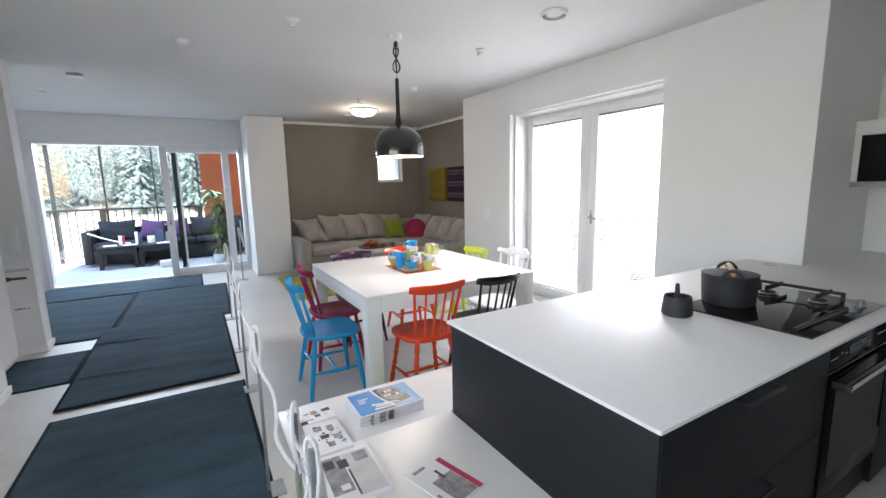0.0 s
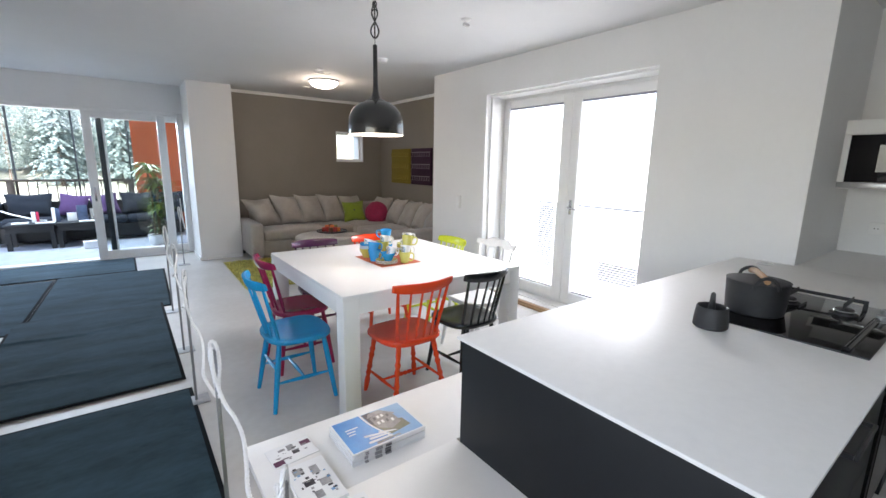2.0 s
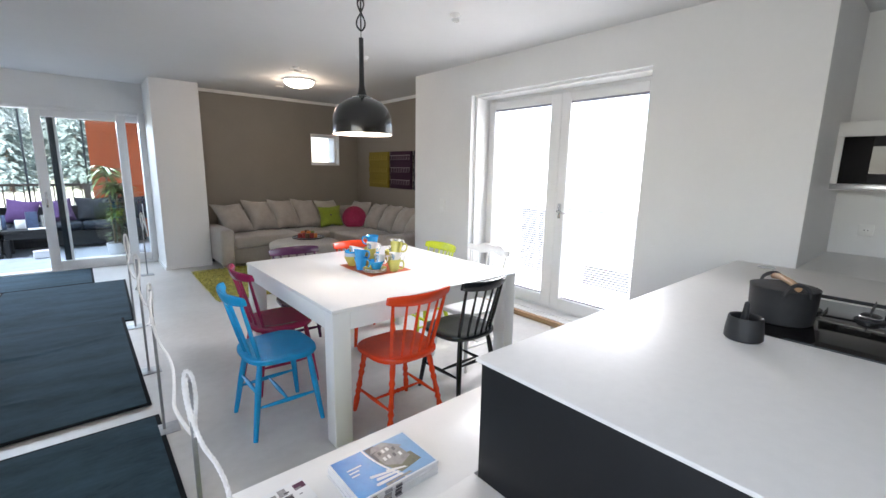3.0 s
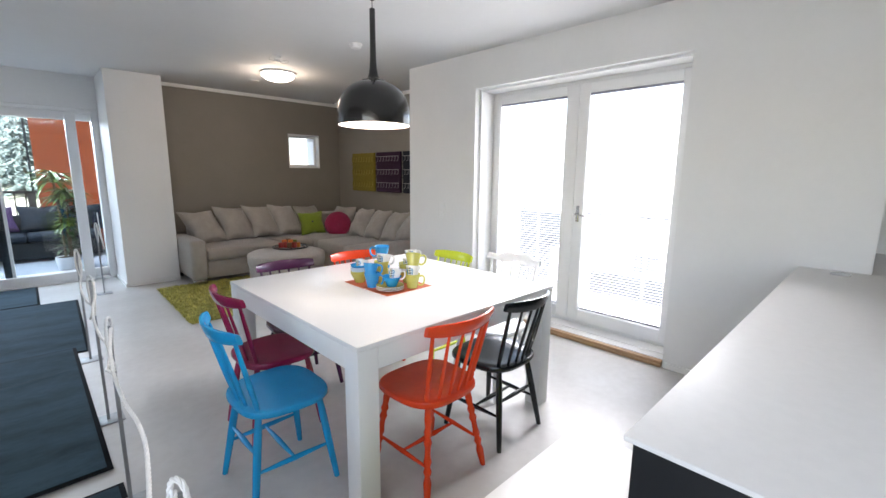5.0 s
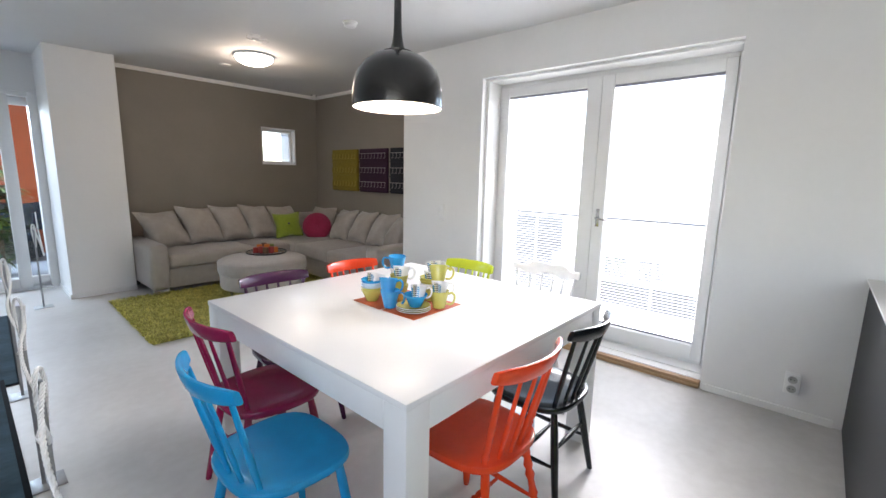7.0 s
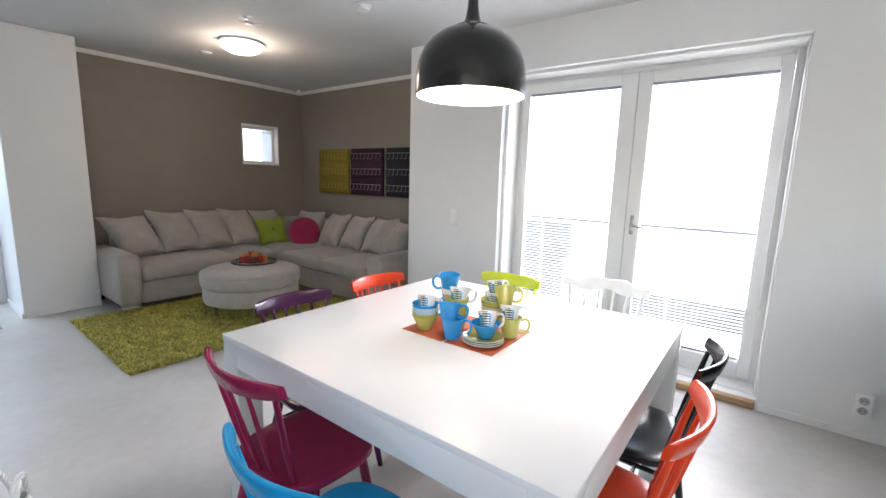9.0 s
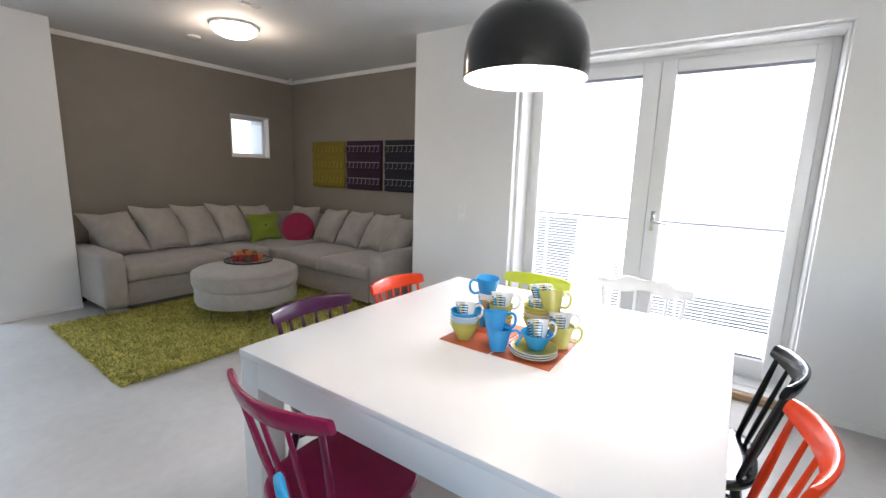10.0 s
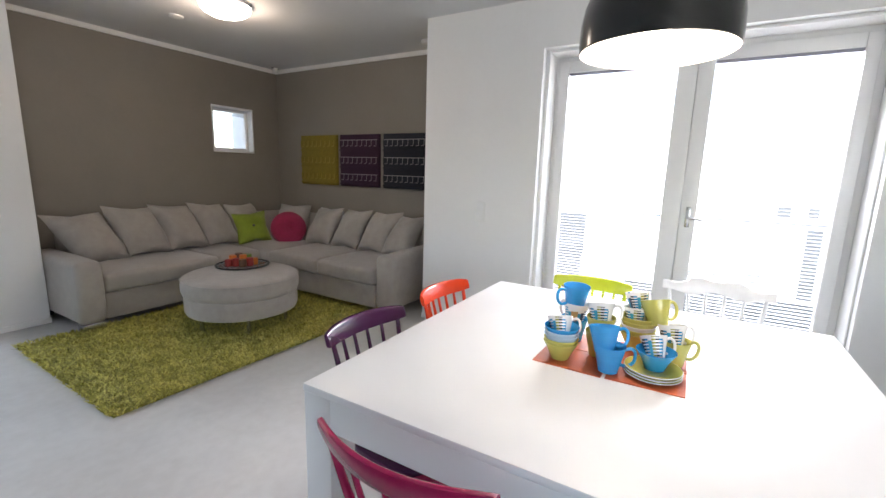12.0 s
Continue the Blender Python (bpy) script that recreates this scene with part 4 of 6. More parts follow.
# microwave in its wall unit
mw = empty("microwave", 4.09, 0.82, 1.33, 0, "built-in microwave with a black glass door in a white wall unit", "microwave")
part("wall_unit", boxm(0.0, 0.355, -0.3, 0.297, 0.0, 0.44, r=0.002), TRIM, mw)
part("glass_door", boxm(-0.018, -0.001, -0.29, 0.262, 0.045, 0.345, r=0.003), BLACKGLASS, mw)
part("window", boxm(-0.0205, -0.0185, -0.12, 0.12, 0.11, 0.28), material("grey_window", (0.06, 0.065, 0.07), 0.1, var=0.2, scale=10), mw)
part("trim_strip", boxm(-0.02, -0.001, -0.297, 0.297, 0.005, 0.042, r=0.002), CHROME, mw)
part("side_frame", boxm(-0.018, -0.001, 0.264, 0.297, 0.045, 0.346), TRIM, mw)
part("upper_front", boxm(-0.018, -0.001, -0.297, 0.297, 0.349, 0.438, r=0.002), TRIM, mw)


def socket(x, y, z, label, facing, double=True):
    s = empty("wall_socket", x, y, z, 0, label, "socket")
    s.matrix_basis = facing
    n = 2 if double else 1
    part("plate", boxm(-0.04 * n, 0.04 * n, -0.009, 0, -0.041, 0.041, r=0.004), TRIM, s)
    for i in range(n):
        cx = (i - (n - 1) / 2) * 0.075
        part("insert", lathe(bmesh.new(), [(0.021, 0), (0.021, 0.5), (0.018, 0.9), (0.002, 1)], (cx, -0.009, 0), (cx, -0.012, 0), 20), PVC, s)
        for d in (-0.009, 0.009):
            part("hole", lathe(bmesh.new(), [(0.0035, 0), (0.0035, 1)], (cx + d, -0.0118, 0), (cx + d, -0.0126, 0), 8), BLACKMETAL, s)
    return s


ws = empty("wall_socket", 0, 0, 0, 0, "white surface-mounted double wall socket near the floor", "socket")
ws.matrix_basis = pose(XE, 1.65, 0.205, 0, 0, -90)
part("housing", boxm(-0.036, 0.036, -0.042, 0, -0.06, 0.06, r=0.004), TRIM, ws)
for k in (-0.028, 0.028):
    part("recess", lathe(bmesh.new(), [(0.022, 0), (0.022, 0.6), (0.019, 1), (0.017, 0.2), (0.002, 0.2)], (0, -0.042, k), (0, -0.044, k), 22), material("socket_grey", (0.42, 0.42, 0.41), 0.4, var=0.1, scale=60), ws, "grey socket recess")
    for d in (-0.008, 0.008):
        part("hole", lathe(bmesh.new(), [(0.0035, 0), (0.0035, 1), (0.001, 1)], (d, -0.0424, k), (d, -0.0434, k), 8), BLACKMETAL, ws)
socket(0, 0, 0, "white wall socket above the worktop", pose(4.45, 0.93, 1.05, 0, 0, -90), False)
sw = empty("light_switch", 0, 0, 0, 0, "white light switch plate on the white wall", "switch")
sw.matrix_basis = pose(XE, 4.43, 1.0, 0, 0, -90)
part("plate", boxm(-0.042, 0.042, -0.009, 0, -0.08, 0.08, r=0.004), TRIM, sw)
for k in (-0.038, 0.038):
    part("rocker", boxm(-0.03, 0.03, -0.013, -0.009, k - 0.03, k + 0.03, r=0.003), PVC, sw)
sw2 = empty("light_switch", 0, 0, 0, 0, "white stacked light switches above the sign", "switch")
sw2.matrix_basis = pose(-1.13, 4.97, 1.025)
part("plate", boxm(-0.042, 0.042, -0.009, 0, -0.11, 0.11, r=0.004), TRIM, sw2)
for k in (-0.07, 0.0, 0.07):
    part("rocker", boxm(-0.03, 0.03, -0.013, -0.009, k - 0.03, k + 0.03, r=0.003), PVC, sw2)

# signs on the wall end
sg = empty("direction_sign", -1.13, 4.968, 0.72, 0, "white paper direction sign with a black arrow", "sign")
part("sheet", boxm(-0.088, 0.085, -0.002, 0, -0.1, 0.09), PAPER, sg)
text_mesh("lettering", "USUUNTA", 0.034, PRINTDARK, pose(-0.086, -0.003, 0.022, 90, 0, 0), sg)
bm = bmesh.new()
add_box(bm, -0.06, 0.045, -0.0035, -0.002, -0.05, -0.028)
add_box(bm, -0.086, -0.06, -0.0035, -0.002, -0.058, -0.02)
part("arrow", bm, PRINTDARK, sg)
sg = empty("notice", -1.13, 4.968, 0.41, 0, "small white paper notice with a faint line of print", "sign")
part("sheet", boxm(-0.088, 0.075, -0.002, 0, -0.04, 0.045), PAPER, sg)
for a, b2 in ((-0.065, -0.01), (-0.004, 0.012), (0.025, 0.035)):
    part("print_bar", boxm(a, b2, -0.0032, -0.002, -0.006, 0.008), PRINTGREY, sg)

# ---- low display table with brochures ----
low = empty("display_table", 0.8, 1.6, 0, 0, "low cream-topped display table with lime green sides", "table")


def lpart(name, bm, mat, label=""):
    bmesh.ops.translate(bm, verts=bm.verts, vec=(-0.8, -1.6, 0))
    return part(name, bm, mat, low, label)


LT = 0.47
lpart("tabletop", boxm(0.455, 1.637, 1.428, 1.81, LT - 0.03, LT, r=0.002), LOWTOP)
lpart("tabletop", boxm(0.455, 1.086, 0.42, 1.428, LT - 0.03, LT), LOWTOP)
bm = bmesh.new()
add_box(bm, 0.5, 0.52, 0.45, 1.78, 0.02, LT - 0.03)
lpart("side_panel", bm, LIME_PANEL, "lime green panel")
lpart("side_panel", boxm(0.52, 1.6, 1.76, 1.78, 0.02, LT - 0.03), LIME_PANEL, "lime green panel")
lpart("side_panel", boxm(1.58, 1.6, 1.44, 1.76, 0.02, LT - 0.03), LIME_PANEL, "lime green panel")
for x, y in ((0.51, 0.47), (0.51, 1.75), (1.58, 1.75), (1.05, 0.47)):
    lpart("foot", boxm(x - 0.02, x + 0.02, y - 0.02, y + 0.02, 0, 0.02), BLACKMETAL)


def brochure(name, x, y, z, rz, w, d, label, blocks, cat="brochure", t=0.002):
    ob = obj(name, boxm(-w / 2, w / 2, -d / 2, d / 2, 0, t), PAPER)
    ob.matrix_basis = pose(x, y, z, 0, 0, rz)
    tagged(ob, label, cat, "printed matter on the display table")
    for k, (x0, x1, y0, y1, mt) in enumerate(blocks):
        part("print_block", boxm(x0 * w / 2, x1 * w / 2, y0 * d / 2, y1 * d / 2, t - 0.001, t + 0.0003 + 0.00004 * k), mt, ob, smooth=False)
    return ob


COVER = [(-0.96, 0.96, -0.94, 0.94, PRINTSKY)]
for i in range(8):
    last = i == 7
    rnd = random.Random(i)
    br = brochure("brochure", 0.858 + rnd.uniform(-0.003, 0.003), 1.597 + rnd.uniform(-0.003, 0.003), LT + 0.006 * i, -0.5 + rnd.uniform(-1.5, 1.5), 0.28, 0.197,
                  "glossy brochure with a blue cover and a stone house" if last else "white brochure in a neat stack",
                  COVER if last else [(-0.95, 0.95, -0.93, 0.93, PRINTSKY)], t=0.0054)
    if not last:
        for x0, x1 in ((-0.098, -0.086), (-0.06, -0.035), (-0.022, 0.0)):
            part("print_edge", boxm(x0, x1, -0.103, -0.1, 0.0008, 0.005), PRINTDARK if x0 > -0.05 and i % 3 else PRINTGREY, br, smooth=False)


def printed_shape(name, pts, mat, parent, z):
    """A flat inked outline on a sheet, its points as shares of the sheet's half width and depth."""
    bm = bmesh.new()
    lo = [bm.verts.new((x * 0.14, y * 0.0985, z)) for x, y in pts]
    f = bm.faces.new(lo)
    up = bmesh.ops.extrude_face_region(bm, geom=[f])
    bmesh.ops.translate(bm, verts=[v for v in up["geom"] if isinstance(v, bmesh.types.BMVert)], vec=(0, 0, 0.00015))
    return part(name, bm, mat, parent, smooth=False)


# cover of the top brochure: a blue band swept by a pale arc, a stone house, spread fingers along the lower edge
zc = 0.0054 + 0.0004
arc = [(-0.22 + 0.34 * (k / 10) ** 1.8, 0.94 - 1.88 * k / 10) for k in range(11)]
printed_shape("blue_panel", [(-0.96, 0.94)] + arc + [(-0.96, -0.94)], PRINTBLUE, br, zc)
printed_shape("pale_arc", arc + [(x + 0.05, y) for x, y in reversed(arc)], PAPER, br, zc + 0.0002)
printed_shape("lawn", [(-0.12, 0.2), (0.7, -0.05), (0.75, -0.55), (0.15, -0.7), (-0.02, -0.2)], material("lawn_print", (0.16, 0.15, 0.09), 0.35, var=0.4, scale=90), br, zc + 0.0001)
printed_shape("trees", [(-0.15, 0.9), (0.1, 0.92), (0.12, 0.4), (-0.1, 0.1)], PRINTDARK, br, zc + 0.0002)
printed_shape("house_wall", [(-0.04, 0.55), (0.32, 0.72), (0.58, 0.4), (0.62, -0.2), (0.28, -0.42), (-0.02, -0.12)], PRINTSTONE, br, zc + 0.0003)
printed_shape("house_roof", [(-0.1, 0.58), (0.02, 0.86), (0.34, 0.9), (0.66, 0.4), (0.6, 0.36), (0.32, 0.68)], PRINTGREY, br, zc + 0.0005)
for k, (x, y) in enumerate(((0.04, 0.34), (0.15, 0.38), (0.27, 0.4), (0.4, 0.3), (0.05, 0.02), (0.17, 0.04), (0.3, 0.02), (0.43, -0.04))):
    printed_shape("house_window", [(x, y), (x + 0.07, y + 0.03), (x + 0.07, y + 0.2), (x, y + 0.17)], PAPER if k % 3 else PRINTDARK, br, zc + 0.0006)
for x0, y0, x1, y1 in ((-0.5, -0.35, 0.02, -0.55), (-0.42, -0.55, 0.1, -0.66), (-0.5, -0.74, 0.12, -0.8), (-0.34, -0.9, 0.3, -0.9), (-0.12, -0.4, 0.3, -0.62)):
    printed_shape("finger", [(x0, y0), (x0 + 0.03, y0 + 0.07), (x1, y1 + 0.09), (x1 + 0.04, y1), (x0 + 0.02, y0 - 0.05)], PAPER if y0 > -0.8 else PRINTSTONE, br, zc + 0.0007)
for y, x1 in ((0.3, -0.44), (0.14, -0.55), (-0.02, -0.6)):
    printed_shape("line_of_print", [(-0.78, y), (x1, y), (x1, y + 0.06), (-0.78, y + 0.06)], PAPER, br, zc + 0.0002)
sk = random.Random(5)
br = brochure("leaflet", 0.582, 1.693, LT, 4, 0.15, 0.105, "small white leaflet with plum and grey pictures",
              [(-0.95, -0.5, -0.9, -0.4, PRINTPLUM), (0.5, 0.95, 0.2, 0.7, PRINTPLUM), (-0.1, 0.2, 0.2, 0.8, PRINTGREY), (0.0, 0.3, -0.3, 0.1, PRINTDARK), (-0.5, -0.2, 0.4, 0.6, PRINTGREY)]
              + [(a, a + sk.uniform(0.04, 0.25), b2, b2 + sk.uniform(0.03, 0.12), sk.choice((PRINTGREY, PRINTGREY, PRINTDARK))) for a, b2 in ((sk.uniform(-0.8, 0.6), sk.uniform(-0.8, 0.7)) for _ in range(16))])
br = brochure("leaflet", 0.592, 1.502, LT, 1, 0.125, 0.21, "stack of white leaflets with small grey sketches",
              [(-0.7, -0.2, 0.5, 0.8, PRINTGREY), (0.1, 0.5, 0.3, 0.7, PRINTGREY), (-0.5, 0.0, -0.1, 0.15, PRINTDARK), (0.2, 0.7, -0.3, 0.0, PRINTGREY), (-0.3, 0.1, -0.7, -0.4, PRINTGREY)]
              + [(a, a + sk.uniform(0.04, 0.22), b2, b2 + sk.uniform(0.02, 0.1), sk.choice((PRINTGREY, PRINTGREY, PRINTDARK, PRINTSKY))) for a, b2 in ((sk.uniform(-0.85, 0.7), sk.uniform(-0.85, 0.8)) for _ in range(26))], t=0.011)
br = brochure("catalogue", 0.596, 1.245, LT, -1, 0.195, 0.27, "open-plan kitchen picture on a white catalogue",
              [(-0.8, -0.1, -0.6, 0.85, PRINTGREY), (-0.05, 0.9, -0.85, 0.85, material("pale_print", (0.6, 0.59, 0.57), 0.35, var=0.2, scale=12)), (0.3, 0.8, 0.4, 0.8, PRINTGREY),
               (-0.75, -0.4, 0.4, 0.75, PRINTDARK), (-0.3, 0.05, 0.3, 0.65, PRINTDARK), (-0.05, 0.02, -0.8, 0.2, PRINTDARK), (-0.5, -0.2, -0.5, -0.3, PAPER)], t=0.012)
br = brochure("magazine", 0.85, 1.075, LT, 16, 0.165, 0.23, "white magazine with a sink picture and a red band",
              [(-0.55, 0.5, -0.95, 0.1, PRINTGREY), (0.52, 0.78, -0.98, 0.75, PRINTRED), (-0.12, 0.06, -0.55, 0.2, PRINTSTONE), (-0.02, 0.1, 0.0, 0.42, PRINTDARK), (-0.72, -0.1, 0.68, 0.8, PRINTGREY), (-0.92, -0.8, -0.5, -0.35, PRINTGREY)], t=0.004)

# ---- mats on the walkway ----
# x0, x1, y0, y1, height, turn
MATS = [(-0.67, 0.44, 1.2, 3.345, 0.008, 0), (-0.682, 0.422, 3.472, 5.4, 0.017, 0), (-0.572, 0.528, 5.3, 7.12, 0.008, -1.8), (-1.6, -0.578, 5.1, 7.07, 0.0095, -1.8),
        (-1.19, -0.686, 3.99, 4.77, 0.008, 0), (-1.7, 0.258, 7.1, 8.06, 0.0125, 0)]
# folds raised in the second mat: x, y of both ends, height
FOLDS = [(-0.74, 4.84, -0.2, 4.76, 0.016), (-0.2, 4.76, 0.42, 4.9, 0.006), (-0.68, 4.0, -0.1, 3.93, 0.008)]
for x0, x1, y0, y1, zz, rot in MATS:
    cx, cy = (x0 + x1) / 2, (y0 + y1) / 2
    mt = empty("floor_mat", cx, cy, 0, rot, "dark blue-grey ribbed entrance mat on the grey floor", "mat", "mats on the walkway")
    hx, hy = (x1 - x0) / 2, (y1 - y0) / 2
    part("rubber_edge", boxm(-hx, hx, -hy, hy, zz - 0.007, zz - 0.003, r=0.001), MATE, mt, "black rubber edge")
    bm = bmesh.new()
    nx, ny = max(8, int(hx * 44)), max(8, int(hy * 110))
    g = []
    for j in range(ny + 1):
        row = []
        for i in range(nx + 1):
            x, y = -hx + 0.022 + (2 * hx - 0.044) * i / nx, -hy + 0.022 + (2 * hy - 0.044) * j / ny
            rim = min(1, (hx - abs(x)) / 0.09, (hy - abs(y)) / 0.09)
            z = zz + rim * (0.006 + 0.004 * noise.noise(Vector((cx * 7 + x * 1.3, cy * 3 + y * 3.2, 0.5))) + 0.002 * noise.noise(Vector((x * 5, y * 15, cx))))
            for fx0, fy0, fx1, fy1, amp in FOLDS:
                u = (cx + x - fx0) / (fx1 - fx0)
                if rot == 0 and -0.1 < u < 1.1:
                    off = (cy + y - fy0 - (fy1 - fy0) * u) / 0.022
                    z += amp * math.exp(-off * off) * min(1, max(0, (1.1 - u) * 4))
            row.append(bm.verts.new((x, y, z)))
        g.append(row)
    for j in range(ny):
        for i in range(nx):
            bm.faces.new((g[j][i], g[j][i + 1], g[j + 1][i + 1], g[j + 1][i]))
    part("mat_surface", bm, MATM, mt)

# ---- rope barrier ----
POSTS = [(0.425, 1.0, 0.79), (0.42, 1.18, 0.80), (0.412, 1.98, 0.80), (0.442, 3.155, 0.81), (0.465, 4.01, 0.82), (0.483, 5.08, 0.82), (0.80, 7.22, 0.80)]
for i, (x, y, top) in enumerate(POSTS):
    po = empty("barrier_post", x, y, 0, 0, "thin grey steel barrier post on a square base", "barrier post", "rope barrier posts")
    part("pole", boxm(-0.007, 0.007, -0.006, 0.006, 0.006, top - 0.02, r=0.001), GREYSTEEL, po)
    part("base_plate", boxm(-0.07, 0.07, -0.06, 0.06, 0, 0.006, r=0.001), GREYSTEEL, po)
    q = 1 if i % 2 else -1
    part("rope_loop", twisted(bmesh.new(), smooth_line([(0.0, 0.01, top - 0.20), (0.006 * q, 0.016, top - 0.13), (0.012 * q, 0.02, top - 0.05), (0.008 * q, 0.014, top), (0.0, -0.004, top + 0.012),
                                                    (-0.008 * q, -0.018, top - 0.005), (-0.012 * q, -0.02, top - 0.07), (-0.006 * q, -0.014, top - 0.14), (0.004, -0.008, top - 0.19), (0.0, 0.01, top - 0.23)], 5), 0.006), ROPE, po)
    if i < 2:
        for k, (dx, low) in enumerate(((0.022, 0.2), (0.036, 0.3))):
            line = [(0.0, 0.006, top - 0.02), (dx * 0.7, 0.012 + 0.01 * k, top - 0.12), (dx, 0.004, top - 0.3), (dx * 0.8, -0.006 + 0.012 * k, low + 0.1), (dx * 1.1, 0.004, low)]
            part("rope_tail", twisted(bmesh.new(), smooth_line(line, 6), 0.0066), ROPE, po)
for i, ((x0, y0, z0), (x1, y1, z1)) in enumerate(zip(POSTS, POSTS[1:])):
    if i == 5:
        continue
    pts = []
    for k in range(11):
        t = k / 10
        low, high = z0 - 0.22, z1 - 0.02
        z = low + (high - low) * t ** 1.4 - 0.09 * (1 - (2 * t - 1) ** 2)
        pts.append((x0 + (x1 - x0) * t + 0.016 * math.sin(t * 11 + i), y0 + (y1 - y0) * t, z + 0.012 * math.sin(t * 19 + i * 2)))
    rp = obj("rope", twisted(bmesh.new(), smooth_line(pts, 5), 0.0066), ROPE, True)
    tagged(rp, "slack white twisted rope between barrier posts", "rope", "ropes of the barrier")
# cord hanging by the balcony door
rp = obj("rope", twisted(bmesh.new(), smooth_line([(0.80, 7.2, 0.79), (0.84, 7.3, 0.62), (0.87, 7.45, 0.48), (0.89, 7.7, 0.5), (0.90, 8.0, 0.7), (0.905, 8.1, 0.86)], 6), 0.0068), ROPE, True)
tagged(rp, "slack white rope beside the sliding door", "rope", "ropes of the barrier")
rp = obj("rope", twisted(bmesh.new(), smooth_line([(-1.655, 8.1, 1.02), (-1.66, 8.09, 0.8), (-1.62, 8.06, 0.55), (-1.655, 8.09, 0.4), (-1.66, 8.1, 0.05), (-1.5, 8.02, 0.03), (-0.9, 7.98, 0.03), (-0.4, 8.02, 0.035)], 6), 0.0068), ROPE, True)
tagged(rp, "white rope hanging at the open sliding door", "rope", "ropes of the barrier")

# ---- corner sofa ----
sofa = empty("corner_sofa", 1.7, 7.3, 0, 0, "grey-beige fabric corner sofa with loose back cushions", "sofa")


def fpart(name, bm, mat, parent=sofa, label="", smooth=True):
    bmesh.ops.translate(bm, verts=bm.verts, vec=(-1.7, -7.3, 0))
    return part(name, bm, mat, parent, label, smooth)


def soft_box(x0, x1, y0, y1, z0, z1, r, crown=0.02, seed=0):
    """An upholstered block: rounded, slightly swollen on top."""
    bm = boxm(x0, x1, y0, y1, z0, z1, r=r, seg=3)
    bmesh.ops.subdivide_edges(bm, edges=[e for e in bm.edges if e.calc_length() > 0.25], cuts=5, use_grid_fill=True)
    for v in bm.verts:
        u, w_ = (2 * v.co.x - x0 - x1) / (x1 - x0), (2 * v.co.y - y0 - y1) / (y1 - y0)
        k = (v.co.z - z0) / (z1 - z0)
        v.co.z += crown * k * (1 - u ** 4) * (1 - w_ ** 4) + 0.006 * k * noise.noise(v.co * 5 + Vector((seed, 0, 0)))
        v.co.y -= 0.012 * (1 - (2 * k - 1) ** 2) * (1 if w_ < -0.9 else 0)
    return bm


fpart("base", boxm(1.80, 4.2, 6.885, 7.76, 0.07, 0.285, r=0.015), SOFA)
fpart("base", boxm(3.245, 4.2, 5.33, 6.885, 0.07, 0.285, r=0.015), SOFA)
fpart("armrest", soft_box(1.615, 1.80, 6.835, 7.76, 0.07, 0.555, 0.045, 0.012, 1), SOFA)
fpart("armrest", soft_box(3.24, 4.2, 5.14, 5.33, 0.07, 0.555, 0.045, 0.012, 2), SOFA)
fpart("backrest", soft_box(1.80, 4.22, 7.57, 7.775, 0.285, 0.74, 0.05, 0.01, 3), SOFA)
fpart("backrest", soft_box(4.02, 4.225, 5.33, 7.57, 0.285, 0.74, 0.05, 0.01, 4), SOFA)
for i, (x0, x1, y0, y1) in enumerate(((1.803, 2.758, 6.86, 7.57), (2.762, 3.218, 6.86, 7.57), (3.222, 4.02, 6.76, 7.57), (3.215, 4.02, 6.045, 6.757), (3.215, 4.02, 5.333, 6.042))):
    fpart("seat_cushion", soft_box(x0, x1, y0, y1, 0.285, 0.435, 0.035, 0.02, i), SOFA)
for i, (x, wd, zc, rot, rol) in enumerate(((1.95, 0.44, 0.65, 6, 1), (2.34, 0.43, 0.68, 9, 6), (2.71, 0.42, 0.68, 8, 6), (3.08, 0.42, 0.675, 9, 6), (3.47, 0.43, 0.655, 14, 2))):
    m = pose(x, 7.44, zc, -25, rol, rot)
    fpart("back_cushion", cushion(wd, 0.48, 0.22, m, i, slouch=(0.34, 0.28, 0.28, 0.28, 0.14)[i]), SOFA)
for i, (y, wd, zc, rot, rol) in enumerate(((7.17, 0.44, 0.645, 104, 0), (6.63, 0.39, 0.645, 88, 3), (6.21, 0.39, 0.65, 87, 3), (5.81, 0.39, 0.65, 88, 4), (5.5, 0.34, 0.63, 88, 4))):
    m = pose(3.91, y, zc, 0, 0, 180 + rot) @ pose(0, 0, 0, -24, -rol, 0)
    fpart("back_cushion", cushion(wd, 0.46, 0.22, m, 20 + i, slouch=(0.05, -0.22, -0.24, -0.3, -0.36)[i]), SOFA)
for x0, y0 in ((1.63, 6.85), (3.26, 5.155)):
    fpart("foot", boxm(x0, x0 + 0.155, y0, y0 + 0.09, 0, 0.07, r=0.004), CHROME, label="silver foot")
for x0, y0 in ((1.63, 7.6), (4.0, 7.6), (4.0, 5.2), (3.3, 6.9), (2.7, 6.92)):
    fpart("foot", boxm(x0, x0 + 0.06, y0, y0 + 0.06, 0, 0.07), BLACKMETAL)

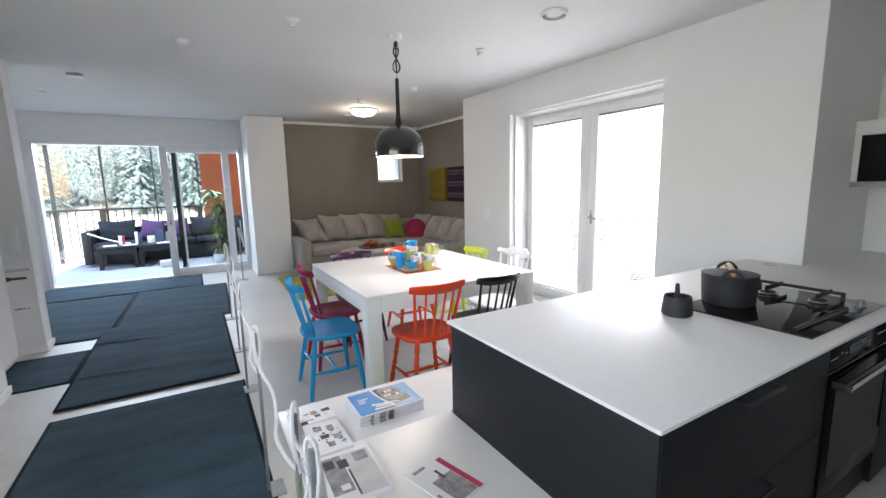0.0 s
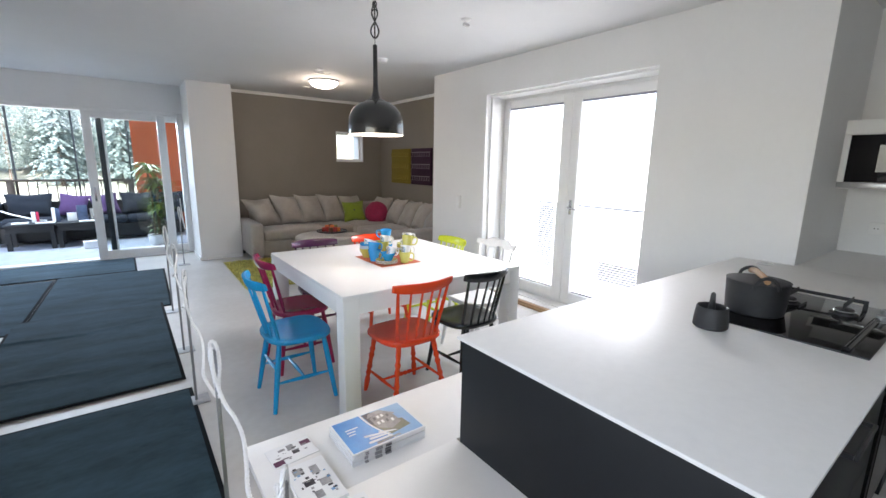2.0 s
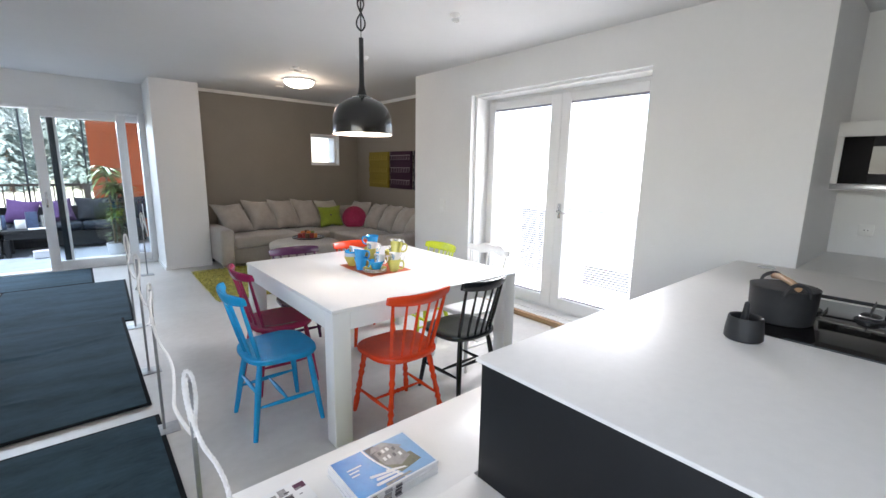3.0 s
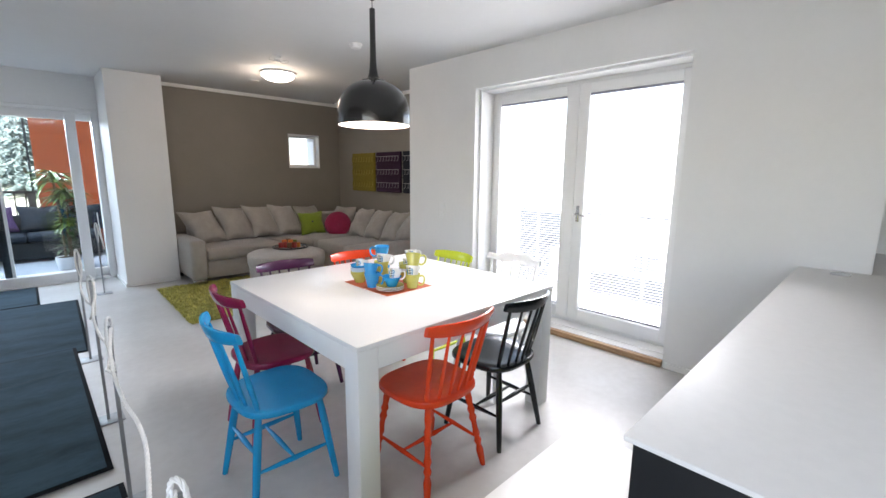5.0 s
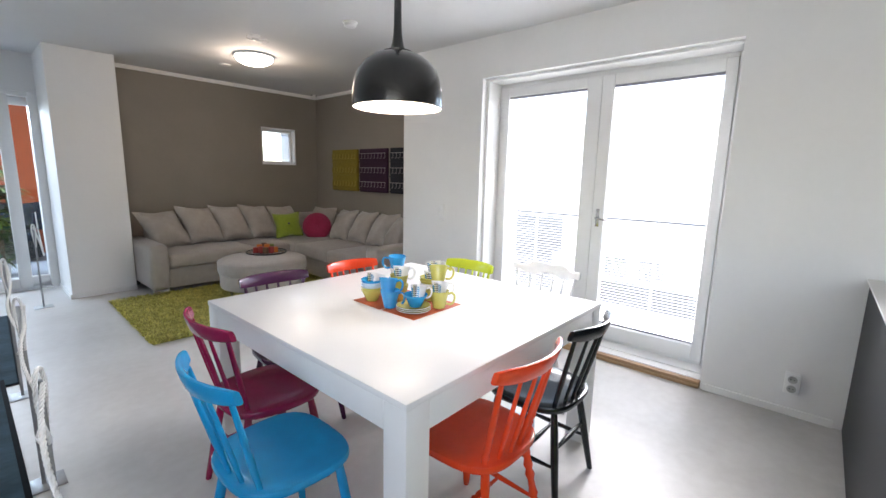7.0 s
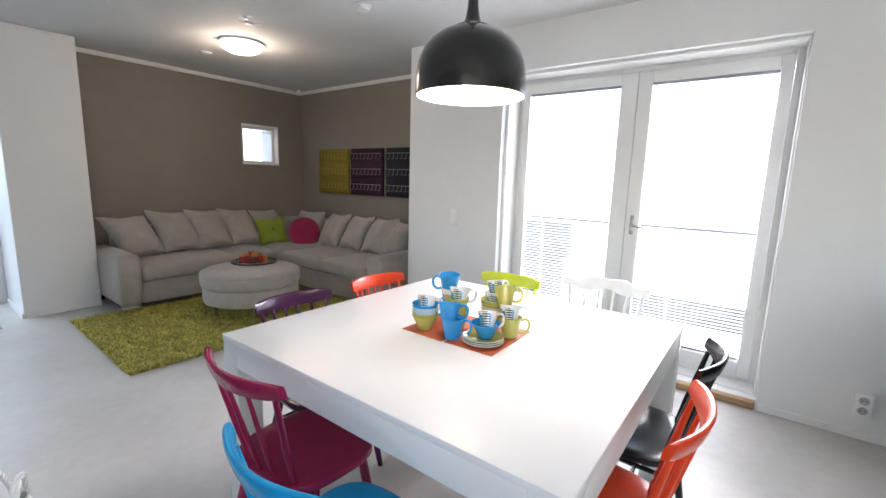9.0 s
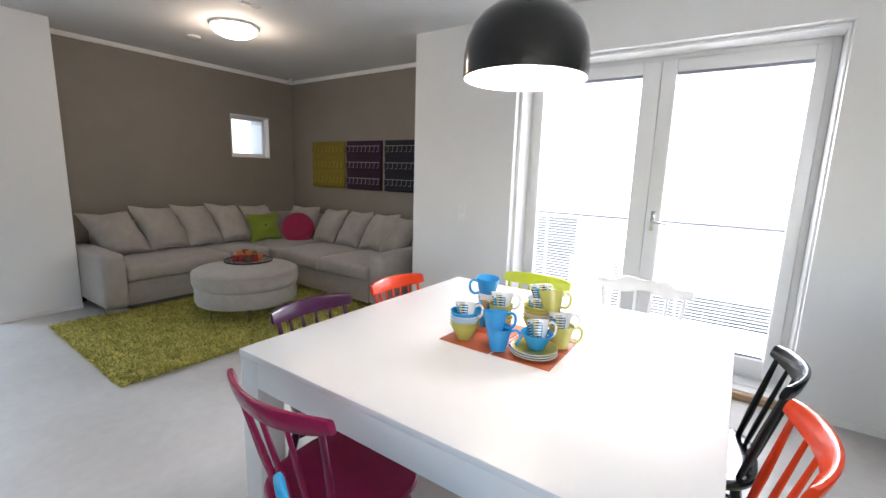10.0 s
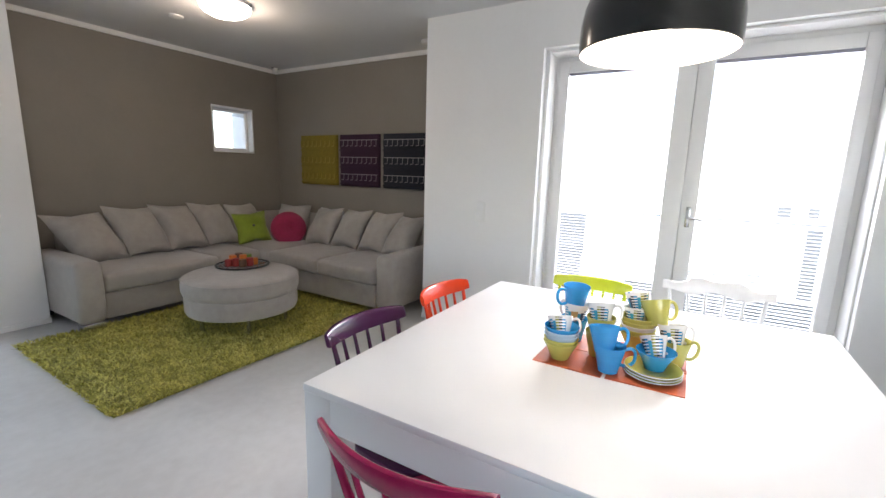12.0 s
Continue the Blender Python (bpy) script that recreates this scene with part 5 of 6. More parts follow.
pl = empty("throw_pillow", 3.42, 7.28, 0.62, 0, "square lime green felt pillow with a dark button", "pillow")
pm = pose(0, 0, 0, -22, -4, -16)
part("cover", cushion(0.37, 0.36, 0.15, pm, 40), LIMEF, pl)
part("button", lathe(bmesh.new(), [(0.016, 0), (0.016, 0.4), (0.01, 0.9), (0.002, 1)], pm @ Vector((0, -0.07, 0)), pm @ Vector((0, -0.084, 0)), 14), PRINTDARK, pl)
pl = empty("throw_pillow", 3.75, 7.06, 0.59, 0, "round dark magenta felt pillow with tufted centre", "pillow")
pm = pose(0, 0, 0, -20, 0, -38)
prof = [(0.002, -0.055), (0.03, -0.06), (0.08, -0.085), (0.15, -0.082), (0.195, -0.05), (0.205, 0), (0.195, 0.05), (0.15, 0.082), (0.08, 0.085), (0.03, 0.06), (0.002, 0.055)]
bm = lathe(bmesh.new(), prof, n=36)
bmesh.ops.transform(bm, matrix=pm @ pose(0, 0, 0, 90, 0, 0), verts=bm.verts)
part("cover", bm, MAGF, pl)
part("button", lathe(bmesh.new(), [(0.014, 0), (0.014, 0.5), (0.002, 1)], pm @ Vector((0, -0.054, 0)), pm @ Vector((0, -0.066, 0)), 14), MAGF, pl)

# ---- ottoman, tray and candles ----
ott = empty("ottoman", 2.48, 6.11, 0, 0, "round grey-beige upholstered ottoman on steel legs", "ottoman")
part("base", lathe(bmesh.new(), [(0.40, 0.15), (0.422, 0.155), (0.43, 0.175), (0.43, 0.287), (0.424, 0.297), (0.002, 0.297)], n=64), SOFA, ott)
part("top_cushion", lathe(bmesh.new(), [(0.424, 0.297), (0.436, 0.305), (0.446, 0.335), (0.446, 0.395), (0.437, 0.425), (0.41, 0.443), (0.34, 0.452), (0.2, 0.457), (0.002, 0.458)], n=64), SOFA, ott)
part("piping", lathe(bmesh.new(), [(0.444, 0.422), (0.447, 0.426), (0.441, 0.430), (0.436, 0.426)], n=64, cap=False), SOFA, ott)
for a in (25, 97, 169, 241, 313):
    x, y = 0.33 * math.cos(radians(a)), 0.33 * math.sin(radians(a))
    part("leg", rod(bmesh.new(), (x, y, 0), (x, y, 0.155), 0.015, n=14), CHROME, ott)
tray = empty("tray", 2.60, 6.27, 0.459, 0, "round dark lattice tray on the ottoman", "tray")
part("rim", lathe(bmesh.new(), [(0.205, 0), (0.215, 0.002), (0.218, 0.014), (0.212, 0.016), (0.205, 0.008)], n=48, cap=False), BLACKMETAL, tray)
part("plate", lathe(bmesh.new(), [(0.206, 0.0), (0.206, 0.003), (0.002, 0.003)], n=48), material("tray_plate", (0.05, 0.05, 0.05), 0.35, 0.6, var=0.3, scale=40), tray)
bm = bmesh.new()
for i in range(20):
    a = 2 * math.pi * i / 20
    c, s = math.cos(a), math.sin(a)
    rod(bm, (0.14 * c, 0.14 * s, 0.004), (0.2 * math.cos(a + 0.3), 0.2 * math.sin(a + 0.3), 0.008), 0.004, n=6)
    rod(bm, (0.14 * c, 0.14 * s, 0.004), (0.2 * math.cos(a - 0.3), 0.2 * math.sin(a - 0.3), 0.008), 0.004, n=6)
part("lattice", bm, CHROME, tray)
for i, (dx, dy, h, c) in enumerate(((-0.05, 0.06, 0.075, 0), (0.0, 0.05, 0.085, 3), (0.055, 0.06, 0.07, 2), (-0.06, 0.0, 0.06, 1), (0.0, -0.01, 0.08, 0), (0.055, 0.0, 0.075, 2),
                                  (-0.04, -0.06, 0.055, 3), (0.02, -0.07, 0.06, 1), (0.075, -0.055, 0.05, 0), (-0.1, 0.045, 0.05, 1))):
    cd = obj("candle", lathe(bmesh.new(), [(0.029, 0), (0.03, 0.003), (0.03, h * 1.15 - 0.004), (0.027, h * 1.15), (0.003, h * 1.15 - 0.002)], n=20), CANDLES[c], True)
    cd.matrix_basis = pose(2.60 + dx, 6.27 + dy, 0.462)
    tagged(cd, ("orange", "dark red", "green", "brown")[c] + " block candle on the tray", "candle", "candles on the tray")

# ---- shag rug ----
rug = empty("shag_rug", 2.35, 6.15, 0, -1.6, "lime green long-pile shag rug under the ottoman", "rug")
part("backing", boxm(-1.09, 1.09, -0.765, 0.765, 0, 0.008), RUGBASE, rug)
rng = np.random.default_rng(4)
N = 42000
px, py = rng.uniform(-1.105, 1.105, N), rng.uniform(-0.78, 0.78, N)
ang, lean, ln = rng.uniform(0, 2 * np.pi, N), rng.uniform(0.5, 1.25, N), rng.uniform(0.028, 0.05, N)
wd = rng.uniform(0.0025, 0.0055, N)
ca, sa = np.cos(ang), np.sin(ang)
verts = np.zeros((N, 5, 3))
for k, (f, hh, ww) in enumerate(((0, 0, 1), (0, 0, -1), (0.45, 0.65, 0.9), (0.45, 0.65, -0.9), (1.0, 0.85, 0))):
    verts[:, k, 0] = px + ca * lean * ln * f - sa * wd * ww
    verts[:, k, 1] = py + sa * lean * ln * f + ca * wd * ww
    verts[:, k, 2] = 0.006 + ln * hh * (1 - 0.35 * lean)
idx = np.arange(N) * 5
faces = [(int(i), int(i + 1), int(i + 3), int(i + 2)) for i in idx] + [(int(i + 2), int(i + 3), int(i + 4)) for i in idx]
me = bpy.data.meshes.new("shag")
me.from_pydata(verts.reshape(-1, 3).tolist(), [], faces)
me.materials.append(RUGM)
pile = new("shag", me)
pile.parent = rug
pile["kind"] = "stuff"

# ---- felt wall panels ----
for y0, y1, mt, nm in ((6.715, 7.325, MUSTARD, "mustard yellow"), (6.068, 6.66, PLUMF, "dark plum"), (5.425, 6.008, NAVYF, "dark navy")):
    z0, z1 = 1.105, 1.7
    wp = empty("wall_panel", NX, (y0 + y1) / 2, z0, 0, nm + " felt wall panel with three rows of loops", "wall hanging", "felt panels on the taupe wall")
    hy = (y1 - y0) / 2
    part("board", boxm(-0.035, -0.002, -hy, hy, 0, z1 - z0, r=0.006), mt, wp)
    for r_ in range(3):
        zt = (z1 - z0) - 0.06 - r_ * 0.195
        bm = bmesh.new()
        add_box(bm, -0.046, -0.035, -hy + 0.004, hy - 0.004, zt - 0.085, zt, r=0.004)
        part("pocket", bm, mt, wp)
        part("fold", boxm(-0.05, -0.035, -hy + 0.002, hy - 0.002, zt - 0.125, zt - 0.108, r=0.004), mt, wp)
        n = 8
        for i in range(n):
            yy = -hy + 0.05 + (2 * hy - 0.1) * i / (n - 1)
            pts = [(-0.049, yy - 0.02, zt - 0.006), (-0.052, yy - 0.021, zt - 0.04), (-0.051, yy - 0.018, zt - 0.07), (-0.05, yy + 0.016, zt - 0.072)]
            part("loop", tube(bmesh.new(), pts, 0.0022 if mt is not MUSTARD else 0.0025, 6), THREAD if mt is not MUSTARD else MUSTARDCORD, wp)
        if mt is not MUSTARD:
            part("cord", tube(bmesh.new(), [(-0.049, -hy + 0.02, zt - 0.004), (-0.049, hy - 0.02, zt - 0.004)], 0.003, 6), THREAD, wp)

# ---- ceiling fittings ----
cl = empty("ceiling_lamp", 2.524, 6.187, H, 0, "round opal glass ceiling lamp, switched on", "ceiling lamp")
part("base_ring", lathe(bmesh.new(), [(0.185, -0.022), (0.19, -0.018), (0.19, 0)], n=48), TRIM, cl)
bm = lathe(bmesh.new(), [(0.183, -0.0225), (0.178, -0.04), (0.155, -0.065), (0.115, -0.085), (0.06, -0.097), (0.002, -0.1)], n=48, cap=False)
dome = part("diffuser", bm, LAMPGLASS, cl, "glowing opal dome")
dome.visible_shadow = False


def rosette(x, y, label, r=0.04, hook=True):
    c = empty("ceiling_hook", x, y, H, 0, label, "ceiling fitting", "fittings on the ceiling")
    part("cover", lathe(bmesh.new(), [(0.01, -0.02), (r * 0.8, -0.014), (r, -0.004), (r, 0)], n=24), TRIM, c)
    if hook:
        part("hook", tube(bmesh.new(), smooth_line([(0, 0, -0.018), (0.012, 0, -0.03), (0.01, 0, -0.045), (-0.008, 0, -0.045), (-0.012, 0, -0.033)], 4), 0.003), TRIM, c)
        part("terminal", boxm(-0.022, 0.03, -0.012, 0.012, -0.05, -0.03, r=0.003), CLEARFILM, c)
    return c


rosette(0.916, 3.092, "small white ceiling rosette with a hook")
rosette(2.418, 3.075, "small white ceiling rosette with a hook")
rosette(-1.058, 6.256, "small white ceiling rosette with a hook", 0.03)
h = rosette(2.222, 5.519, "white ceiling rosette with a loose terminal")
part("loose_wire", tube(bmesh.new(), smooth_line([(0, 0, -0.03), (0.07, 0.03, -0.05), (0.12, 0.0, -0.035), (0.08, -0.04, -0.03), (0.02, -0.03, -0.05), (-0.06, 0.02, -0.04), (-0.08, -0.02, -0.02)], 5), 0.003), CLEARFILM, h)
for x, y, r, nm in ((0.264, 3.871, 0.052, "round white smoke detector on the ceiling"), (2.544, 4.599, 0.055, "round white smoke detector on the ceiling")):
    d = empty("smoke_detector", x, y, H, 0, nm, "smoke detector", "detectors on the ceiling")
    part("base", lathe(bmesh.new(), [(r, -0.012), (r + 0.003, -0.008), (r + 0.003, 0)], n=32), TRIM, d)
    part("sensor", lathe(bmesh.new(), [(r * 0.45, -0.04), (r * 0.8, -0.034), (r * 0.9, -0.012)], n=32), PVC, d)
d = empty("air_valve", 2.41, 2.212, H, 0, "round white ring-shaped air valve on the ceiling", "air valve")
part("ring", lathe(bmesh.new(), [(0.075, -0.022), (0.083, -0.02), (0.087, -0.008), (0.087, 0), (0.066, 0), (0.066, -0.014)], n=40, cap=False), TRIM, d)
part("disc", lathe(bmesh.new(), [(0.002, -0.012), (0.05, -0.012), (0.056, -0.004)], n=32, cap=False), CEIL, d)
d = empty("air_valve", 2.5, 6.83, H, 0, "flat white disc valve on the ceiling", "air valve")
part("disc", lathe(bmesh.new(), [(0.04, -0.016), (0.055, -0.01), (0.058, 0)], n=32), TRIM, d)
d = empty("motion_sensor", -0.623, 5.405, H, 0, "small white box on the ceiling", "sensor")
part("housing", boxm(-0.06, 0.06, -0.045, 0.045, -0.03, 0, r=0.006), TRIM, d)
part("dark_slot", boxm(-0.04, 0.04, -0.0465, -0.045, -0.022, -0.008), GREYSTEEL, d)
d = empty("corner_sensor", 4.13, 7.66, H, 0, "small white sensor in the ceiling corner", "sensor")
part("mount", rod(bmesh.new(), (0, 0, 0), (0, 0, -0.065), 0.03, 0.034, 16), TRIM, d)
part("arm", boxm(-0.05, 0.05, -0.012, 0.012, -0.012, 0, r=0.003), GREYSTEEL, d)
d = empty("corner_sensor", 3.95, 5.3, H, 0, "small white bracket near the wall panel", "sensor")
part("mount", boxm(-0.03, 0.03, -0.03, 0.03, -0.035, 0, r=0.006), TRIM, d)

# ---- balcony beyond the sliding door ----
structure("balcony_floor", boxm(-3.2, 2.2, YG + 0.22, 11.0, -0.2, -0.004), BALC, "grey carpeted balcony floor", "floor")
structure("balcony_ceiling", boxm(-3.2, 2.2, YG + 0.22, 11.0, 2.5, 2.6), CEIL, "pale balcony ceiling", "ceiling")
structure("wall_balcony_end", boxm(0.44, 2.2, 10.85, 11.0, 0, 2.5), ORANGEW, "orange rendered balcony wall")
structure("wall_balcony_side", boxm(2.2, 2.4, NY + 0.4, 11.0, 0, 2.5), FACADE, "pale rendered balcony side wall")
rail = empty("balcony_railing", -1.2, 10.86, 0, 0, "dark brown balcony railing with thin upright bars", "railing")
part("top_rail", boxm(-2.0, 1.63, -0.03, 0.03, 1.02, 1.06, r=0.004), RAILW, rail)
part("bottom_rail", boxm(-2.0, 1.63, -0.015, 0.015, 0.1, 0.13, r=0.003), RAILW, rail)
for x in (-1.95, -0.15, 1.55):
    part("post", boxm(x - 0.05, x + 0.05, -0.05, 0.05, -0.004, 1.02, r=0.004), RAILW, rail)
bar = boxm(-0.009, 0.009, -0.009, 0.009, 0.13, 1.02)
b0 = part("bar", bar, RAILW, rail)
b0.matrix_basis = pose(-1.85, 0, 0)
for i in range(1, 27):
    o2 = new("bar", b0.data)
    o2.parent = rail
    o2.matrix_basis = pose(-1.85 + i * 0.128, 0, 0)
glz = empty("balcony_glazing", -1.2, 10.94, 0, 0, "frameless balcony glazing with dark upright seams", "glazing")
xs = [-2.0, -0.89, -0.08, 0.77, 1.58]
for x, t in zip(xs, (0.035, 0.065, 0.035, 0.03, 0.03)):
    part("mullion", boxm(x - t / 2, x + t / 2, -0.015, 0.015, 0, 2.495), ALU, glz)
for a, b2 in zip(xs, xs[1:]):
    g = part("glass_pane", boxm(a + 0.023, b2 - 0.023, -0.004, 0.004, 0.05, 2.45), GLASS, glz)
    g.visible_shadow = False

bs = empty("outdoor_sofa", -0.5, 10.3, 0, 0, "black rattan outdoor corner sofa with navy cushions", "sofa")


def bpart(name, bm, mat, label=""):
    bmesh.ops.translate(bm, verts=bm.verts, vec=(0.5, -10.3, 0))
    return part(name, bm, mat, bs, label)


bpart("frame", boxm(-1.55, 1.1, 10.08, 10.75, 0.05, 0.30, r=0.015), RATTAN)
bpart("armrest", boxm(-1.6, -1.46, 10.05, 10.75, 0.05, 0.66, r=0.02), RATTAN)
bpart("back_frame", boxm(-1.46, 1.1, 10.66, 10.76, 0.30, 0.68, r=0.02), RATTAN)
for x0, x1 in ((-1.455, -0.66), (-0.655, 0.22), (0.225, 1.1)):
    bpart("seat_cushion", soft_box(x0, x1, 10.06, 10.62, 0.30, 0.42, 0.04, 0.015, x0), NAVYC)
for i, (x, w_) in enumerate(((-1.1, 0.62), (0.45, 0.6), (0.95, 0.55))):
    bpart("back_cushion", cushion(w_, 0.44, 0.2, pose(x, 10.5, 0.62, -16, 0, 2), 60 + i), NAVYC)
p_ = obj("throw_pillow", cushion(0.42, 0.4, 0.16, pose(0, 0, 0, -18, 8, -6), 70), PURPC, True)
p_.matrix_basis = pose(-0.52, 10.43, 0.62)
tagged(p_, "purple cushion on the outdoor sofa", "pillow")
p_ = obj("throw_pillow", cushion(0.42, 0.4, 0.16, pose(0, 0, 0, -18, -6, 5), 71), PURPC, True)
p_.matrix_basis = pose(-0.08, 10.43, 0.62)
tagged(p_, "purple cushion on the outdoor sofa", "pillow")

for tx in (-1.03, -0.42):
    bt = empty("outdoor_table", tx, 9.82, 0, 0, "low black outdoor table with books on it", "table", "outdoor tables")
    part("tabletop", boxm(-0.30, 0.30, -0.24, 0.24, 0.36, 0.405, r=0.006), RATTAN, bt)
    part("apron", boxm(-0.28, 0.28, -0.22, 0.22, 0.27, 0.36), RATTAN, bt)
    for sx in (1, -1):
        for sy in (1, -1):
            part("leg", boxm(sx * 0.26 - 0.03, sx * 0.26 + 0.03, sy * 0.2 - 0.03, sy * 0.2 + 0.03, 0, 0.27), RATTAN, bt)
for x, y, w_, h_, mt, nm in ((-1.0, 9.86, 0.05, 0.17, PAPER, "white"), (-0.95, 9.86, 0.03, 0.17, PRINTRED, "red"), (-0.70, 9.84, 0.05, 0.22, SLATEBOOK, "grey-blue"), (-0.75, 9.84, 0.04, 0.23, PAPER, "white"),
                           (-0.52, 9.84, 0.12, 0.14, PAPER, "white"), (-0.38, 9.8, 0.13, 0.26, SLATEBOOK, "grey-blue"), (-0.2, 9.84, 0.16, 0.2, PRINTSTONE, "patterned")):
    bk = obj("book", boxm(-w_ / 2, w_ / 2, -0.06, 0.06, 0, h_, r=0.003), mt, True)
    bk.matrix_basis = pose(x, y, 0.405, -6, 0, 8)
    tagged(bk, nm + " upright book on the outdoor table", "book", "books on the outdoor table")
for x, y, w_, d_ in ((-1.15, 9.74, 0.2, 0.14), (-0.85, 9.7, 0.24, 0.1), (-0.3, 9.68, 0.26, 0.12)):
    bk = obj("leaflet", boxm(-w_ / 2, w_ / 2, -d_ / 2, d_ / 2, 0, 0.015, r=0.002), PAPER, True)
    bk.matrix_basis = pose(x, y, 0.405, 0, 0, 6)
    tagged(bk, "white leaflets lying on the outdoor table", "leaflet", "leaflets on the outdoor table")
bx = empty("white_box", -0.30, 9.35, 0, 8, "small white plastic box on the balcony floor", "box")
part("body", boxm(-0.09, 0.09, -0.06, 0.06, -0.004, 0.10, r=0.012), POTM, bx)
part("lid", boxm(-0.095, 0.095, -0.065, 0.065, 0.10, 0.115, r=0.004), POTM, bx)


st = obj("strap", tube(bmesh.new(), smooth_line([(-1.5, 10.04, 0.64), (-1.25, 9.98, 0.53), (-0.98, 9.92, 0.44), (-0.85, 9.9, 0.425)], 5), 0.012), ROPE, True)
tagged(st, "white strap slung from the outdoor sofa arm", "strap")

# ---- potted plants on the balcony ----
def blade(bm, base, azim, length, width, rise, droop, n=7):
    c, s = math.cos(azim), math.sin(azim)
    prev = None
    for k in range(n + 1):
        t = k / n
        r_ = length * t * (0.55 + 0.45 * t if rise > 0.6 else 1.0)
        zz = length * (rise * t - droop * t * t)
        w_ = width * (math.sin(math.pi * min(1, 0.12 + t * 0.88)) ** 0.7) * 0.5 + 0.001
        p = Vector(base) + Vector((c * r_, s * r_, zz))
        q = (bm.verts.new(p + Vector((-s * w_, c * w_, 0))), bm.verts.new(p + Vector((0, 0, -w_ * 0.4))), bm.verts.new(p + Vector((s * w_, -c * w_, 0))))
        if prev:
            bm.faces.new((prev[0], prev[1], q[1], q[0]))
            bm.faces.new((prev[1], prev[2], q[2], q[1]))
        prev = q


plant = empty("potted_plant", 0.6, 9.15, 0, 0, "tall green palm-like plant in a white planter", "plant")
part("planter", lathe(bmesh.new(), [(0.09, 0), (0.1, 0.01), (0.125, 0.17), (0.125, 0.18), (0.116, 0.18), (0.108, 0.165), (0.002, 0.17)], n=32), POTM, plant)
part("soil", lathe(bmesh.new(), [(0.11, 0.167), (0.07, 0.176), (0.002, 0.18)], n=24, cap=False), SOIL, plant)
rr = random.Random(8)
for sx, sy, top in ((-0.005, 0.0, 1.32), (0.06, 0.03, 1.1), (0.04, 0.02, 0.7)):
    part("stem", tube(bmesh.new(), smooth_line([(sx, sy, 0.17), (sx * 1.2, sy, top * 0.5), (sx * 1.6 - 0.02, sy, top)], 6), 0.014), STEM, plant)
    bm = bmesh.new()
    for k in range(44):
        blade(bm, (sx * 1.6 - 0.02, sy, top - 0.12 + 0.13 * k / 44), k * 2.4 + rr.uniform(-0.2, 0.2), rr.uniform(0.24, 0.36) * (1 if top > 0.8 else 0.5), rr.uniform(0.032, 0.046), rr.uniform(0.25, 0.9), rr.uniform(0.5, 1.1))
    part("leaf_crown", bm, LEAF, plant)
bm = bmesh.new()
for k in range(300):
    a, hgt, rad = rr.uniform(0, 6.28), rr.uniform(0.2, 1.1), rr.uniform(0.0, 0.16)
    blade(bm, (0.08 + rad * math.cos(a), 0.06 + rad * math.sin(a), hgt), rr.uniform(0, 6.28), rr.uniform(0.09, 0.16), rr.uniform(0.03, 0.05), rr.uniform(-0.1, 0.6), rr.uniform(0.2, 0.7), 4)
part("bushy_leaves", bm, LEAF2, plant)
part("stem", rod(bmesh.new(), (0.06, 0.05, 0.165), (0.08, 0.06, 0.95), 0.012), STEM, plant)

# ---- terrace outside the glazed doors ----
structure("terrace", boxm(3.84, 5.6, -1.5, 4.6, -0.2, -0.02), DECK, "pale boarded balcony outside the glazed doors", "floor")
tr = empty("terrace_railing", 5.15, 2.0, 0, 0, "thin balcony handrail with clear panes", "railing")
part("handrail", boxm(-0.02, 0.02, -3.4, 2.6, 0.918, 0.942, r=0.004), HANDRAIL, tr)
part("infill_panel", boxm(-0.006, 0.006, 1.955, 2.6, 0.0, 0.9), INFILL, tr, "grey infill panel")
part("infill_panel", boxm(-0.006, 0.006, -0.03, 0.08, 0.25, 0.9), INFILL, tr, "grey infill panel")
part("planter_box", boxm(-0.35, -0.05, 1.5, 1.9, -0.02, 0.52, r=0.01), DECK, tr, "pale grey box")
part("lower_board", boxm(-0.012, 0.012, -1.4, 1.95, -0.02, 0.235), INFILL, tr, "dark grey lower board")
for y in (-3.3, -1.9, -0.5, 0.9, 2.3):
    part("post", boxm(-0.015, 0.015, y - 0.015, y + 0.015, -0.02, 0.915), GREYSTEEL, tr)
for y in (-3.28, -1.88, -0.48, 0.92):
    g = part("glass_pane", boxm(-0.004, 0.004, y + 0.03, y + (1.33 if y < 0.9 else 0.98), 0.26, 0.88), GLASS, tr)
    g.visible_shadow = False

# ---- outdoors ----
G = -5.2
bm = bmesh.new()
n = 60
gv = []
for j in range(n + 1):
    row = []
    for i in range(n + 1):
        x, y = -600 + 1200 * (i / n), -600 + 1200 * (j / n)
        d_ = max(0.0, y - 58)
        zz = G + (min(30, 0.2 * d_) + 3.3 * min(1.0, max(0.0, (y - 18) / 40))) * max(0.0, min(1.0, (24 - x) / 14)) + (0.8 * noise.noise(Vector((x * 0.03, y * 0.03, 0))) if y > 30 else 0)
        row.append(bm.verts.new((x, y, zz)))
    gv.append(row)
for j in range(n):
    for i in range(n):
        bm.faces.new((gv[j][i], gv[j][i + 1], gv[j + 1][i + 1], gv[j + 1][i]))
structure("ground", bm, GRASS, "grassy slope rising to a wood", "ground", True)

structure("pavement", boxm(6, 90, -60, 16, G - 0.05, G + 0.03), FACADE, "pale gravel yard beside the house", "yard")


def ground_z(y):
    return G + 3.3 + min(30, 0.2 * max(0.0, y - 58))


